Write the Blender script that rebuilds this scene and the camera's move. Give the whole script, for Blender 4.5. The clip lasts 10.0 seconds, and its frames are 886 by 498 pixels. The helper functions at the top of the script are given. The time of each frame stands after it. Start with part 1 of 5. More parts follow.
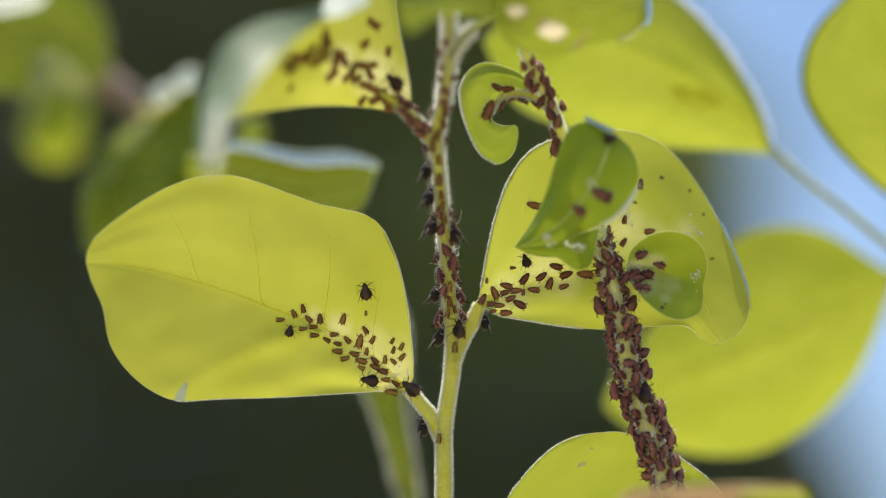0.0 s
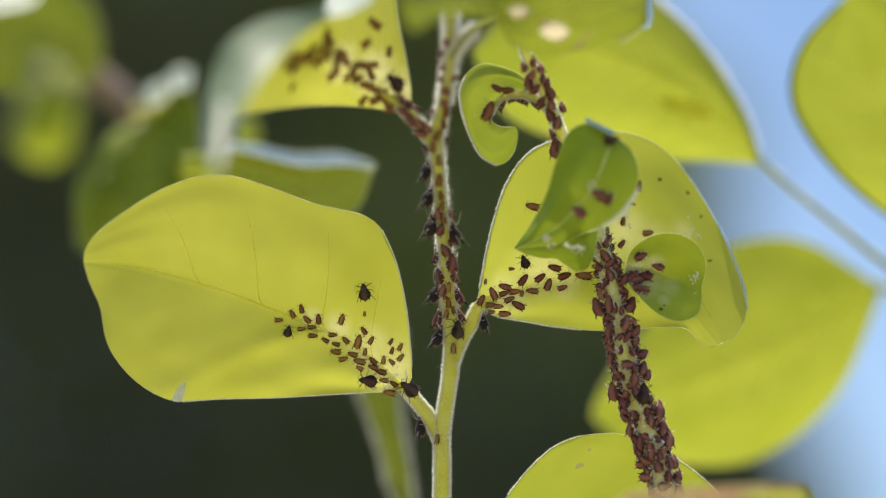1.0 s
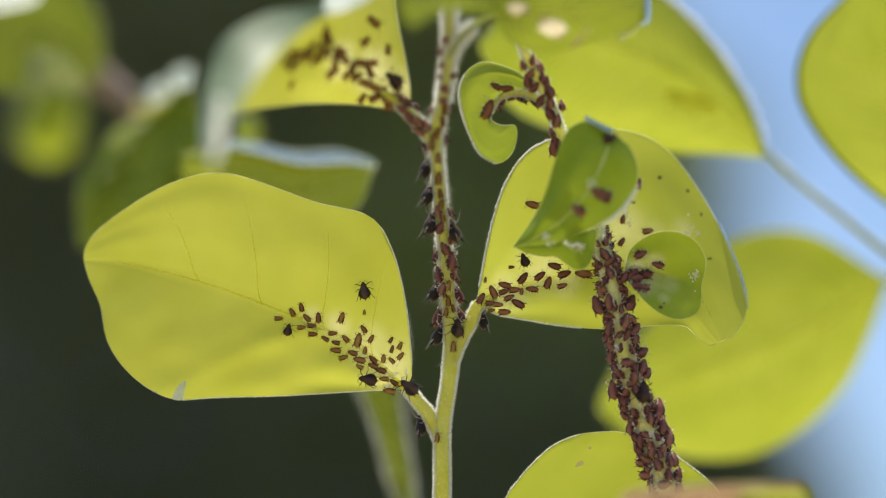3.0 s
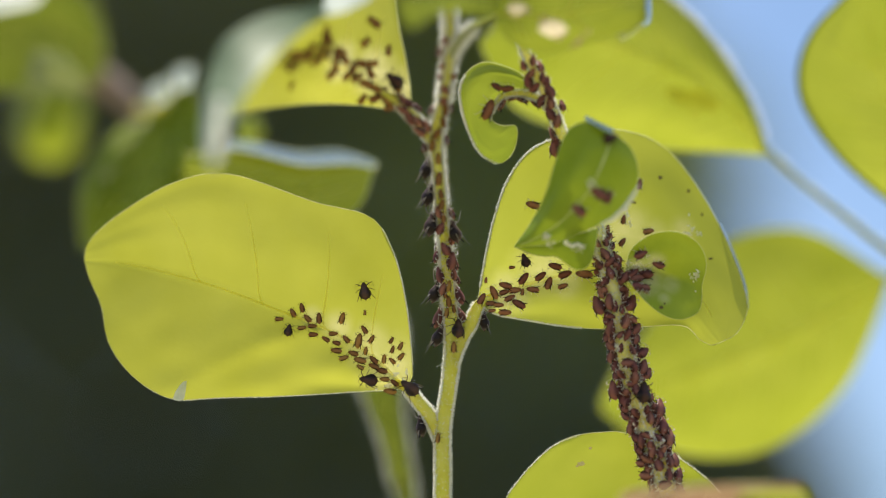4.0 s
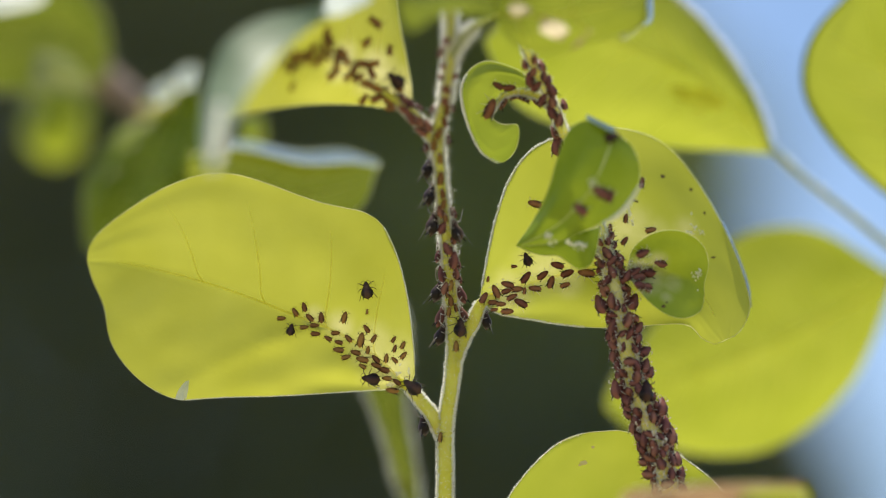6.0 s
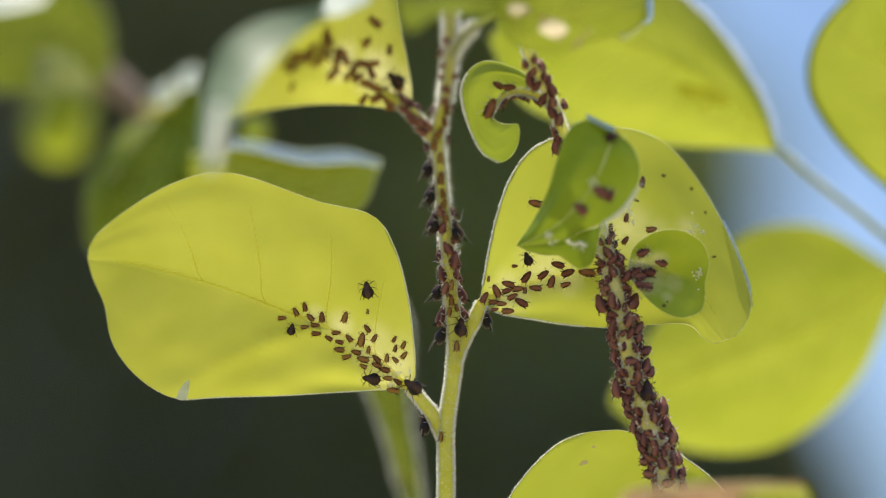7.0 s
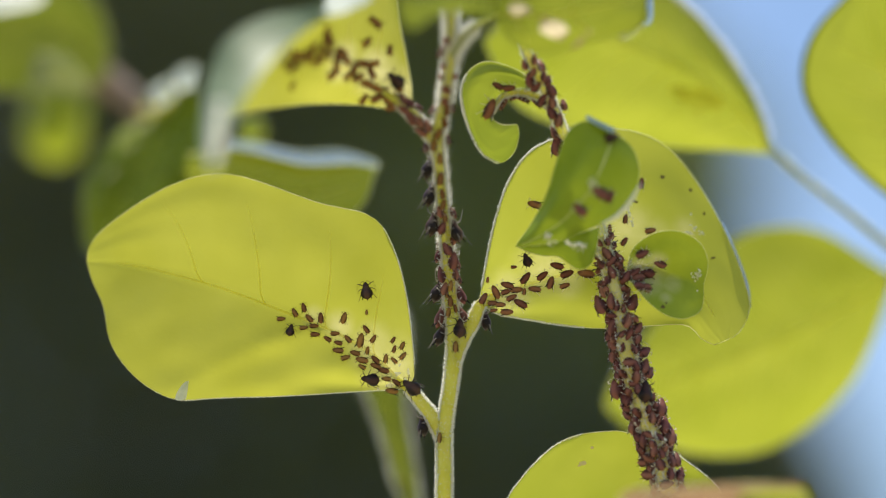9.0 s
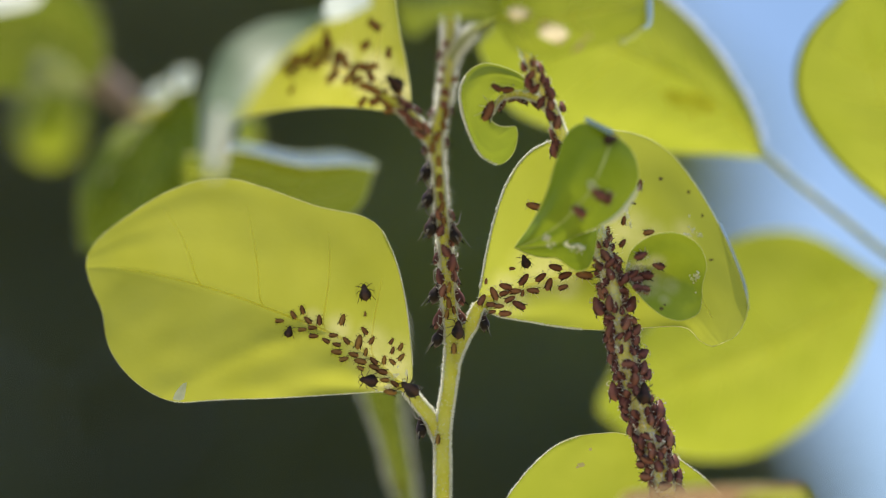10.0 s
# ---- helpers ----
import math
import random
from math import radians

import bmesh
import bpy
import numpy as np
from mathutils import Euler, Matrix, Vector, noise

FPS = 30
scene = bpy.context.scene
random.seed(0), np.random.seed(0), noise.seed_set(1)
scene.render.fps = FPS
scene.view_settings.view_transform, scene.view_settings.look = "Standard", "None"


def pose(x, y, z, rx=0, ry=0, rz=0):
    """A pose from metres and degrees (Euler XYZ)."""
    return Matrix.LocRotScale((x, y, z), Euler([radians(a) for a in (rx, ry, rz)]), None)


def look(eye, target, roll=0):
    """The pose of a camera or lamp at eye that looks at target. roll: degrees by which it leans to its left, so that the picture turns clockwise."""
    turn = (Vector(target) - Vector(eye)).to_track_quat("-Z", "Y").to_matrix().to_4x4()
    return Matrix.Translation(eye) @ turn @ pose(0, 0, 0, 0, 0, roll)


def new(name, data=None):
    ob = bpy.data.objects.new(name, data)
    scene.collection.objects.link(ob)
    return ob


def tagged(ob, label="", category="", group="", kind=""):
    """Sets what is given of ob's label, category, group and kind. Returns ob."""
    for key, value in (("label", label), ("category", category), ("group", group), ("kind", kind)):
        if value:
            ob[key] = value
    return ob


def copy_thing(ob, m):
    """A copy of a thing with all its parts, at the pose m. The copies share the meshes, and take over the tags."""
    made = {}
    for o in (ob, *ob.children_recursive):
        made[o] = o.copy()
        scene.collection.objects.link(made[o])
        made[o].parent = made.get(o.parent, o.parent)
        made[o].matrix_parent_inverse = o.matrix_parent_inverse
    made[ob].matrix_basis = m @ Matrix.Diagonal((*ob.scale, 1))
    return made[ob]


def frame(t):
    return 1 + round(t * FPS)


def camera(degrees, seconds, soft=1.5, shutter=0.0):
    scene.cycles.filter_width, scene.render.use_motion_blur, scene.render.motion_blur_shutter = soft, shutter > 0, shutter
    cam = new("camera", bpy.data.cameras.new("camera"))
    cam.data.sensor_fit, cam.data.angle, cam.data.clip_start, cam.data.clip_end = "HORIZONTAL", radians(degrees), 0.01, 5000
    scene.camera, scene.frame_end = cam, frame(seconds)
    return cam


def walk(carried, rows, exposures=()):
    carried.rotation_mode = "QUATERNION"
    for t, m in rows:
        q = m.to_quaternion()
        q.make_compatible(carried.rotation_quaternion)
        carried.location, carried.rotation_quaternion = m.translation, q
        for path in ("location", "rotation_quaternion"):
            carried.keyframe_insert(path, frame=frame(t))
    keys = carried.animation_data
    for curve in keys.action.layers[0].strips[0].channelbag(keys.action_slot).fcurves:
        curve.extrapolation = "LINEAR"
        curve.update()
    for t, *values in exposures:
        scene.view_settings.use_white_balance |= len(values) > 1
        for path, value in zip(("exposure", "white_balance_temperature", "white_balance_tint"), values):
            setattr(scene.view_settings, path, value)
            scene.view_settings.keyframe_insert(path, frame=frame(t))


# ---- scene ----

from mathutils.bvhtree import BVHTree

# ---- camera: a hand-held macro lens, a third of a metre from the sprig, tilted up ----
REACH = 0.33                     # eye to plane of focus
FOV = 20.0
SPAN = 2 * REACH * math.tan(radians(FOV / 2)) / 1568   # one plan unit on the plane of focus, about 0.074 mm
CENTRE = Vector((0, 0, 0.55))
TILT = radians(15)
EYE = CENTRE - Vector((0, math.cos(TILT), math.sin(TILT))) * REACH
BASIS = look(EYE, CENTRE)
RIGHT = BASIS.to_3x3() @ Vector((1, 0, 0))
UP = BASIS.to_3x3() @ Vector((0, 1, 0))
AHEAD = BASIS.to_3x3() @ Vector((0, 0, -1))

cam = camera(FOV, 10.0, soft=1.1)
cam.data.dof.use_dof = True
cam.data.dof.focus_distance = REACH
cam.data.dof.aperture_fstop = 4.6


def eye_at(side, fx, fy):
    """The camera slid sideways by so many mm, with the sprig drifting by fx, fy plan units."""
    return look(EYE + RIGHT * side * 0.001, CENTRE - RIGHT * fx * SPAN + UP * fy * SPAN)


walk(cam, [
    (0.0, eye_at(0.0, 0.0, 0.0)), (0.5, eye_at(-0.2, -1.8, -0.3)), (1.0, eye_at(-4.7, -2.0, 1.5)),
    (1.5, eye_at(-2.7, -0.3, -0.3)), (2.0, eye_at(-3.2, 0.2, -0.6)), (2.5, eye_at(-3.5, -2.5, -1.5)),
    (4.0, eye_at(-2.1, -1.6, -0.9)), (4.5, eye_at(-2.7, -1.3, 0.0)), (5.0, eye_at(-2.1, 0.2, 0.0)),
    (5.5, eye_at(-1.5, 1.2, -1.3)), (7.0, eye_at(0.8, 3.2, -3.0)), (7.5, eye_at(0.9, 3.0, -2.7)),
    (8.0, eye_at(0.6, 2.9, -2.6)), (8.5, eye_at(0.1, 2.4, -2.5)), (9.0, eye_at(-0.5, 0.9, -1.5)),
    (9.5, eye_at(-3.2, 0.0, 0.5)), (10.0, eye_at(-2.7, -1.3, 1.0))])

# ---- light ----
SUN_EL, SUN_AZ = radians(79), radians(-40)
world = bpy.data.worlds.new("world")
scene.world = world
world.use_nodes = True
wn, wl = world.node_tree.nodes, world.node_tree.links
sky = wn.new("ShaderNodeTexSky")
sky.sky_type, sky.sun_disc = "NISHITA", False
sky.sun_elevation, sky.sun_rotation = SUN_EL, SUN_AZ
sky.air_density, sky.dust_density, sky.ozone_density = 1.0, 0.25, 4.0
veil, haze, spread_of, thin = (wn.new("ShaderNodeTexCoord"), wn.new("ShaderNodeTexNoise"), wn.new("ShaderNodeMapRange"), wn.new("ShaderNodeMix"))
haze.inputs["Scale"].default_value, haze.inputs["Detail"].default_value = 3.0, 4.0
spread_of.inputs[1].default_value, spread_of.inputs[2].default_value, spread_of.inputs[4].default_value = 0.35, 0.75, 0.4
thin.data_type = "RGBA"
thin.inputs[7].default_value = (4.6, 5.3, 6.3, 1)          # thin white cloud
wl.new(veil.outputs["Generated"], haze.inputs["Vector"])
wl.new(haze.outputs[0], spread_of.inputs[0])
wl.new(spread_of.outputs[0], thin.inputs[0])
wl.new(sky.outputs[0], thin.inputs[6])
wl.new(thin.outputs[2], wn["Background"].inputs[0])
wn["Background"].inputs[1].default_value = 0.102
sun = new("sun", bpy.data.lights.new("sun", "SUN"))
sun.data.energy, sun.data.angle, sun.data.color = 5.0, radians(0.5), (1.0, 0.93, 0.80)
SUN_FROM = Vector((math.sin(SUN_AZ) * math.cos(SUN_EL), math.cos(SUN_AZ) * math.cos(SUN_EL), math.sin(SUN_EL)))
sun.matrix_world = look(CENTRE + SUN_FROM * 5, CENTRE)
scene.view_settings.exposure = 0.71


# ---- materials ----
def nodes_of(name):
    m = bpy.data.materials.new(name)
    m.use_nodes = True
    return m, m.node_tree.nodes, m.node_tree.links, m.node_tree.nodes["Principled BSDF"]


def mottled(n, l, scale, low, high, detail=4.0, source="Object"):
    """A colour that wanders between two tones."""
    co, no, mix = n.new("ShaderNodeTexCoord"), n.new("ShaderNodeTexNoise"), n.new("ShaderNodeMix")
    mix.data_type = "RGBA"
    no.inputs["Scale"].default_value, no.inputs["Detail"].default_value = scale, detail
    ramp = n.new("ShaderNodeMapRange")
    ramp.inputs[1].default_value, ramp.inputs[2].default_value = 0.3, 0.7
    l.new(co.outputs[source], no.inputs["Vector"])
    l.new(no.outputs[0], ramp.inputs[0])
    l.new(ramp.outputs[0], mix.inputs[0])
    mix.inputs[6].default_value, mix.inputs[7].default_value = (*low, 1), (*high, 1)
    return mix.outputs[2]


def relief(n, l, b, scale, depth, source="Object"):
    co, no, bu = n.new("ShaderNodeTexCoord"), n.new("ShaderNodeTexNoise"), n.new("ShaderNodeBump")
    no.inputs["Scale"].default_value, no.inputs["Detail"].default_value = scale, 3
    bu.inputs["Strength"].default_value, bu.inputs["Distance"].default_value = 0.6, depth
    l.new(co.outputs[source], no.inputs["Vector"])
    l.new(no.outputs[0], bu.inputs["Height"])
    l.new(bu.outputs[0], b.inputs["Normal"])
    return bu.outputs[0]


def leaf_material(name, face_low, face_high, glow_low, glow_high, through_share, rough=0.5, spec=0.3, coat=0.0, grain=120, bleach=(), cream=0.8):
    """Leaf tissue: light is turned back at the face and let through from behind. bleach: (place, radius) of
    spots where sap-sucking has turned the tissue cream."""
    m, n, l, b = nodes_of(name)
    face, glow = mottled(n, l, grain, face_low, face_high), mottled(n, l, grain * 0.75, glow_low, glow_high)
    if bleach:
        co, worst, last = n.new("ShaderNodeTexCoord"), None, None
        no = n.new("ShaderNodeTexNoise")
        no.inputs["Scale"].default_value, no.inputs["Detail"].default_value = 500, 3
        l.new(co.outputs["Object"], no.inputs["Vector"])
        for spot, radius in bleach:
            far, fade, most = n.new("ShaderNodeVectorMath"), n.new("ShaderNodeMapRange"), n.new("ShaderNodeMath")
            far.operation, most.operation, fade.interpolation_type = "DISTANCE", "MAXIMUM", "SMOOTHSTEP"
            far.inputs[1].default_value = tuple(spot)
            fade.inputs[1].default_value, fade.inputs[2].default_value = radius, 0.0
            fade.inputs[3].default_value, fade.inputs[4].default_value = 0.0, cream
            l.new(co.outputs["Object"], far.inputs[0])
            l.new(far.outputs["Value"], fade.inputs[0])
            l.new(fade.outputs[0], most.inputs[0])
            if last:
                l.new(last, most.inputs[1])
            else:
                most.inputs[1].default_value = 0.0
            last = most.outputs[0]
        patchy, lift = n.new("ShaderNodeMath"), n.new("ShaderNodeMapRange")
        patchy.operation = "MULTIPLY"
        lift.inputs[1].default_value, lift.inputs[2].default_value, lift.inputs[3].default_value = 0.3, 0.6, 0.55
        l.new(no.outputs[0], lift.inputs[0])
        l.new(last, patchy.inputs[0])
        l.new(lift.outputs[0], patchy.inputs[1])
        tinted = []
        for col, pale in ((face, (0.58, 0.55, 0.36)), (glow, (0.92, 0.83, 0.42))):
            mixed = n.new("ShaderNodeMix")
            mixed.data_type = "RGBA"
            mixed.inputs[7].default_value = (*pale, 1)
            l.new(patchy.outputs[0], mixed.inputs[0])
            l.new(col, mixed.inputs[6])
            tinted.append(mixed.outputs[2])
        face, glow = tinted
    l.new(face, b.inputs["Base Color"])
    b.inputs["Roughness"].default_value = rough
    b.inputs["Specular IOR Level"].default_value = spec
    b.inputs["Coat Weight"].default_value, b.inputs["Coat Roughness"].default_value = coat, rough
    bump = relief(n, l, b, 1800, 0.000022)
    tr, mix = n.new("ShaderNodeBsdfTranslucent"), n.new("ShaderNodeMixShader")
    l.new(glow, tr.inputs[0])
    l.new(bump, tr.inputs["Normal"])
    mix.inputs[0].default_value = through_share
    l.new(b.outputs[0], mix.inputs[1])
    l.new(tr.outputs[0], mix.inputs[2])
    l.new(mix.outputs[0], n["Material Output"].inputs[0])
    return m


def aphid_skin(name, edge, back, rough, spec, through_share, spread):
    """Aphid hide: body pattern with rounded shading put into the colour, paler along the back, dark along the flanks
    and at the head, faintly banded; each animal a little different.
    """
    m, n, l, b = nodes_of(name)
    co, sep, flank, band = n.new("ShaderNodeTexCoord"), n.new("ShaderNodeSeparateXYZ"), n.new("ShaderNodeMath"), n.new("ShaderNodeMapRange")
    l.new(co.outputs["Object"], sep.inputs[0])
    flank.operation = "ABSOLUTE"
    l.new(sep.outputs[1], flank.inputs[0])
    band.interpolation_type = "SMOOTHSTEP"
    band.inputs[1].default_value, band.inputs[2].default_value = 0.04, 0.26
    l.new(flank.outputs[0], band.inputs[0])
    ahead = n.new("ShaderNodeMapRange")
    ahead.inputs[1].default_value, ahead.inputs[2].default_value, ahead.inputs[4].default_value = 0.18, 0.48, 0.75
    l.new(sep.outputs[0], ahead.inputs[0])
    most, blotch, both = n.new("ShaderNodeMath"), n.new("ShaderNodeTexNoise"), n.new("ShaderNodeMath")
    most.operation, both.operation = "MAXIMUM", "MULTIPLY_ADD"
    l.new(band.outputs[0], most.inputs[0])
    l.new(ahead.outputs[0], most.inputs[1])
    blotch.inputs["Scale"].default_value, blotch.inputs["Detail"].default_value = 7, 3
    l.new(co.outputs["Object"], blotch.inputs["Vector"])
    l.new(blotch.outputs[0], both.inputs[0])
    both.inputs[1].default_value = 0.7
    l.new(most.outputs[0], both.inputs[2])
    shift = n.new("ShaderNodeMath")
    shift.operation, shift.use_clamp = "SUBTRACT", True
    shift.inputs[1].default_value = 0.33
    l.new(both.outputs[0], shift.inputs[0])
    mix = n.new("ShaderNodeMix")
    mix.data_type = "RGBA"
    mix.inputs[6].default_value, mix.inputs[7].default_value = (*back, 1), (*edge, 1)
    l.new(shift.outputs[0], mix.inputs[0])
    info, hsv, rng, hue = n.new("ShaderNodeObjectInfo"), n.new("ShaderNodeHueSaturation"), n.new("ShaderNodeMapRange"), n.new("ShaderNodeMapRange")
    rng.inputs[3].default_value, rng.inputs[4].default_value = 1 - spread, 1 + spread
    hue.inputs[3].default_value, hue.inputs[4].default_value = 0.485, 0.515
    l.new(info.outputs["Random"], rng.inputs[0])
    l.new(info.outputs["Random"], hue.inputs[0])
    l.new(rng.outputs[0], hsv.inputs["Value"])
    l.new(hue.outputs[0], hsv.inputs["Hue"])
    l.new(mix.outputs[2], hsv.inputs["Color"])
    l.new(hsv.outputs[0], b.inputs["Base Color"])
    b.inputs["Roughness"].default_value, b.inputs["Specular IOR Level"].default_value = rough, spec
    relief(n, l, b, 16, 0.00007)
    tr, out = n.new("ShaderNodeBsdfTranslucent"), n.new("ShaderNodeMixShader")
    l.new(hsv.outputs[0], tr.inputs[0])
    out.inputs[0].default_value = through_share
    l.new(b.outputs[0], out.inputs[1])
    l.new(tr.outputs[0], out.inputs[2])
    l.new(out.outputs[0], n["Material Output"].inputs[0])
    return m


def skin_material(name, low, high, scale, rough, spec=0.4, bump_scale=3000, bump=0.00003, through_share=0.0, glow=0.0, depth=0.0014):
    m, n, l, b = nodes_of(name)
    col = mottled(n, l, scale, low, high)
    l.new(col, b.inputs["Base Color"])
    b.inputs["Roughness"].default_value, b.inputs["Specular IOR Level"].default_value = rough, spec
    if glow:
        b.inputs["Subsurface Weight"].default_value = glow
        b.inputs["Subsurface Radius"].default_value = (1.0, 0.9, 0.3)
        b.inputs["Subsurface Scale"].default_value = depth
    relief(n, l, b, bump_scale, bump)
    if through_share:
        tr, mix = n.new("ShaderNodeBsdfTranslucent"), n.new("ShaderNodeMixShader")
        l.new(col, tr.inputs[0])
        mix.inputs[0].default_value = through_share
        l.new(b.outputs[0], mix.inputs[1])
        l.new(tr.outputs[0], mix.inputs[2])
        l.new(mix.outputs[0], n["Material Output"].inputs[0])
    return m


LEAF_BACK = leaf_material("leaf_of_neighbour", (0.29, 0.335, 0.035), (0.345, 0.385, 0.055), (0.355, 0.394, 0.024), (0.462, 0.484, 0.045), 0.55)
LEAF_MID = leaf_material("leaf_half_shaded", (0.18, 0.24, 0.02), (0.27, 0.33, 0.04), (0.25, 0.31, 0.018), (0.37, 0.42, 0.028), 0.42, 0.4, 0.5)
LEAF_GREEN = leaf_material("leaf_upper_side", (0.20, 0.24, 0.02), (0.28, 0.32, 0.04), (0.29, 0.34, 0.015), (0.39, 0.43, 0.025), 0.26, 0.42, 0.4)
LEAF_FOLD = leaf_material("leaf_thick_fold", (0.15, 0.225, 0.007), (0.245, 0.325, 0.018), (0.22, 0.29, 0.015), (0.30, 0.37, 0.02), 0.14, 0.38, 0.25, grain=150)
# Darker copy of the leaf colours, with shade put into them.
LEAF_SHADE = leaf_material("leaf_shaded", (0.14, 0.18, 0.02), (0.21, 0.26, 0.035), (0.16, 0.20, 0.015), (0.26, 0.30, 0.03), 0.3, 0.42, 0.4)
# Sky sheen is mixed into the face colours of these two.
LEAF_SKY_TINT = leaf_material("leaf_sky_tinted_side", (0.13, 0.18, 0.16), (0.19, 0.24, 0.21), (0.40, 0.44, 0.06), (0.48, 0.52, 0.08), 0.2, 0.5, 0.6)
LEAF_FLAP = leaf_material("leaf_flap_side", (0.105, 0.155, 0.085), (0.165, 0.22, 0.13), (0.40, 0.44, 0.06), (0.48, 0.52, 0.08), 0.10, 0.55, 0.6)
LEAF_PATCHY = leaf_material("leaf_patchy_green", (0.055, 0.092, 0.004), (0.25, 0.31, 0.018), (0.07, 0.11, 0.004), (0.33, 0.38, 0.02), 0.34, 0.45, 0.3, grain=85)
LEAF_MIXED = leaf_material("leaf_mixed_green", (0.10, 0.15, 0.010), (0.28, 0.34, 0.03), (0.13, 0.18, 0.008), (0.50, 0.53, 0.03), 0.45, 0.45, 0.3, grain=60)
LEAF_SHEEN = leaf_material("leaf_rim_sheen", (0.05, 0.08, 0.02), (0.07, 0.11, 0.03), (0.20, 0.24, 0.03), (0.28, 0.32, 0.04), 0.25, 0.14, 1.0, 1.0)
LEAF_DEEP = leaf_material("leaf_deep_green", (0.09, 0.13, 0.012), (0.20, 0.235, 0.035), (0.09, 0.125, 0.008), (0.235, 0.27, 0.025), 0.32, grain=90)
LEAF_DULL = leaf_material("leaf_dull", (0.20, 0.26, 0.025), (0.28, 0.33, 0.04), (0.28, 0.34, 0.015), (0.38, 0.43, 0.025), 0.42)
LEAF_RED = leaf_material("leaf_reddish", (0.26, 0.155, 0.105), (0.33, 0.21, 0.145), (0.26, 0.15, 0.08), (0.34, 0.22, 0.12), 0.35)
VEIN_PALE = skin_material("pale_vein", (0.40, 0.46, 0.13), (0.52, 0.56, 0.24), 500, 0.4, 0.4)
VEIN = leaf_material("leaf_vein", (0.40, 0.42, 0.12), (0.46, 0.46, 0.16), (0.92, 0.88, 0.56), (0.97, 0.93, 0.66), 0.97)
RIM = leaf_material("leaf_margin", (0.60, 0.62, 0.40), (0.70, 0.70, 0.50), (0.90, 0.90, 0.65), (0.96, 0.96, 0.75), 0.7)
STEM = skin_material("young_stem", (0.70, 0.68, 0.09), (0.82, 0.80, 0.20), 350, 0.32, 0.6, 1300, 0.0003, 0.45, glow=0.9)
STEM_PALE = skin_material("downy_stem", (0.82, 0.74, 0.18), (0.92, 0.85, 0.34), 300, 0.35, 0.5, 1300, 0.0003, 0.12, glow=1.0, depth=0.0035)
STEM_OLD = skin_material("older_stem", (0.30, 0.34, 0.07), (0.38, 0.42, 0.11), 350, 0.42, 0.4, 1500, 0.0001, 0.3, glow=0.5)
BARK = skin_material("brown_twig", (0.17, 0.12, 0.10), (0.32, 0.24, 0.20), 250, 0.7, 0.2, 900, 0.0002)
HAIR = skin_material("white_hair", (0.88, 0.88, 0.84), (0.95, 0.95, 0.92), 400, 0.35, 0.5, through_share=0.6)
SCAR = skin_material("dry_scar", (0.62, 0.52, 0.32), (0.78, 0.68, 0.48), 900, 0.8, 0.1, through_share=0.5)
GLINT_PALE = leaf_material("torn_skin", (0.48, 0.52, 0.50), (0.56, 0.60, 0.58), (0.72, 0.75, 0.55), (0.82, 0.84, 0.66), 0.6, grain=900)
GLARE_CREAM = skin_material("sun_glare_cream", (0.66, 0.62, 0.48), (0.84, 0.82, 0.72), 700, 0.5, 0.4, through_share=0.4)
SMUDGE = leaf_material("brown_smudge", (0.30, 0.29, 0.06), (0.36, 0.35, 0.08), (0.76, 0.70, 0.42), (0.90, 0.86, 0.60), 0.92, grain=400)
SPECK = skin_material("dark_speck", (0.07, 0.05, 0.015), (0.14, 0.10, 0.035), 900, 0.7, 0.2)
# White of shed skins, and of glints painted on several leaves.
WAX_GLINT = skin_material("skin_and_glint", (0.80, 0.77, 0.66), (0.95, 0.94, 0.87), 1500, 0.22, 0.7, 4000, 0.00006, 0.5)
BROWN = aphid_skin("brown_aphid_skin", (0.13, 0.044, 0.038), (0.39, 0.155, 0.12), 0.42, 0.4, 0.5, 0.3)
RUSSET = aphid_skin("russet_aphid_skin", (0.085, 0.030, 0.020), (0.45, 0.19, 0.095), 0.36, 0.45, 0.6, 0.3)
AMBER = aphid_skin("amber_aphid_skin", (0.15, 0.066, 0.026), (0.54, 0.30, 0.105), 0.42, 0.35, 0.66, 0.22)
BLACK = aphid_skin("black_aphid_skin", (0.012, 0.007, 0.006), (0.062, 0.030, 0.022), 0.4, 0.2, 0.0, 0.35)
DARK_LIMB = skin_material("dark_aphid_limb", (0.02, 0.014, 0.01), (0.16, 0.10, 0.07), 5, 0.35, 0.5, 20, 0.00001, 0.3)
# Both leg colours are paled to look backlit.
LIMB_BACKLIT = skin_material("backlit_aphid_limb", (0.22, 0.19, 0.16), (0.55, 0.50, 0.45), 5, 0.4, 0.4, 20, 0.00001, 0.4)
LIMB = skin_material("aphid_limb", (0.55, 0.48, 0.42), (0.90, 0.87, 0.82), 5, 0.4, 0.5, 20, 0.00001, 0.5)
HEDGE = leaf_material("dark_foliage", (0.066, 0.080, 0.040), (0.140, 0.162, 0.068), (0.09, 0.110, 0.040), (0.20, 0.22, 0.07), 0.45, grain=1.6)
# Brighter copy of the foliage colours, standing in for sunlit leaves.
HEDGE_LIT = leaf_material("lit_foliage", (0.14, 0.175, 0.042), (0.26, 0.31, 0.072), (0.19, 0.23, 0.042), (0.36, 0.41, 0.08), 0.45, grain=1.6)
# Ground out of view, its pale tone chosen to bounce fill light upwards.
GROUND_BOUNCE = skin_material("pale_unseen_ground", (0.20, 0.18, 0.11), (0.32, 0.30, 0.19), 3.0, 0.95, 0.1, 40, 0.01)


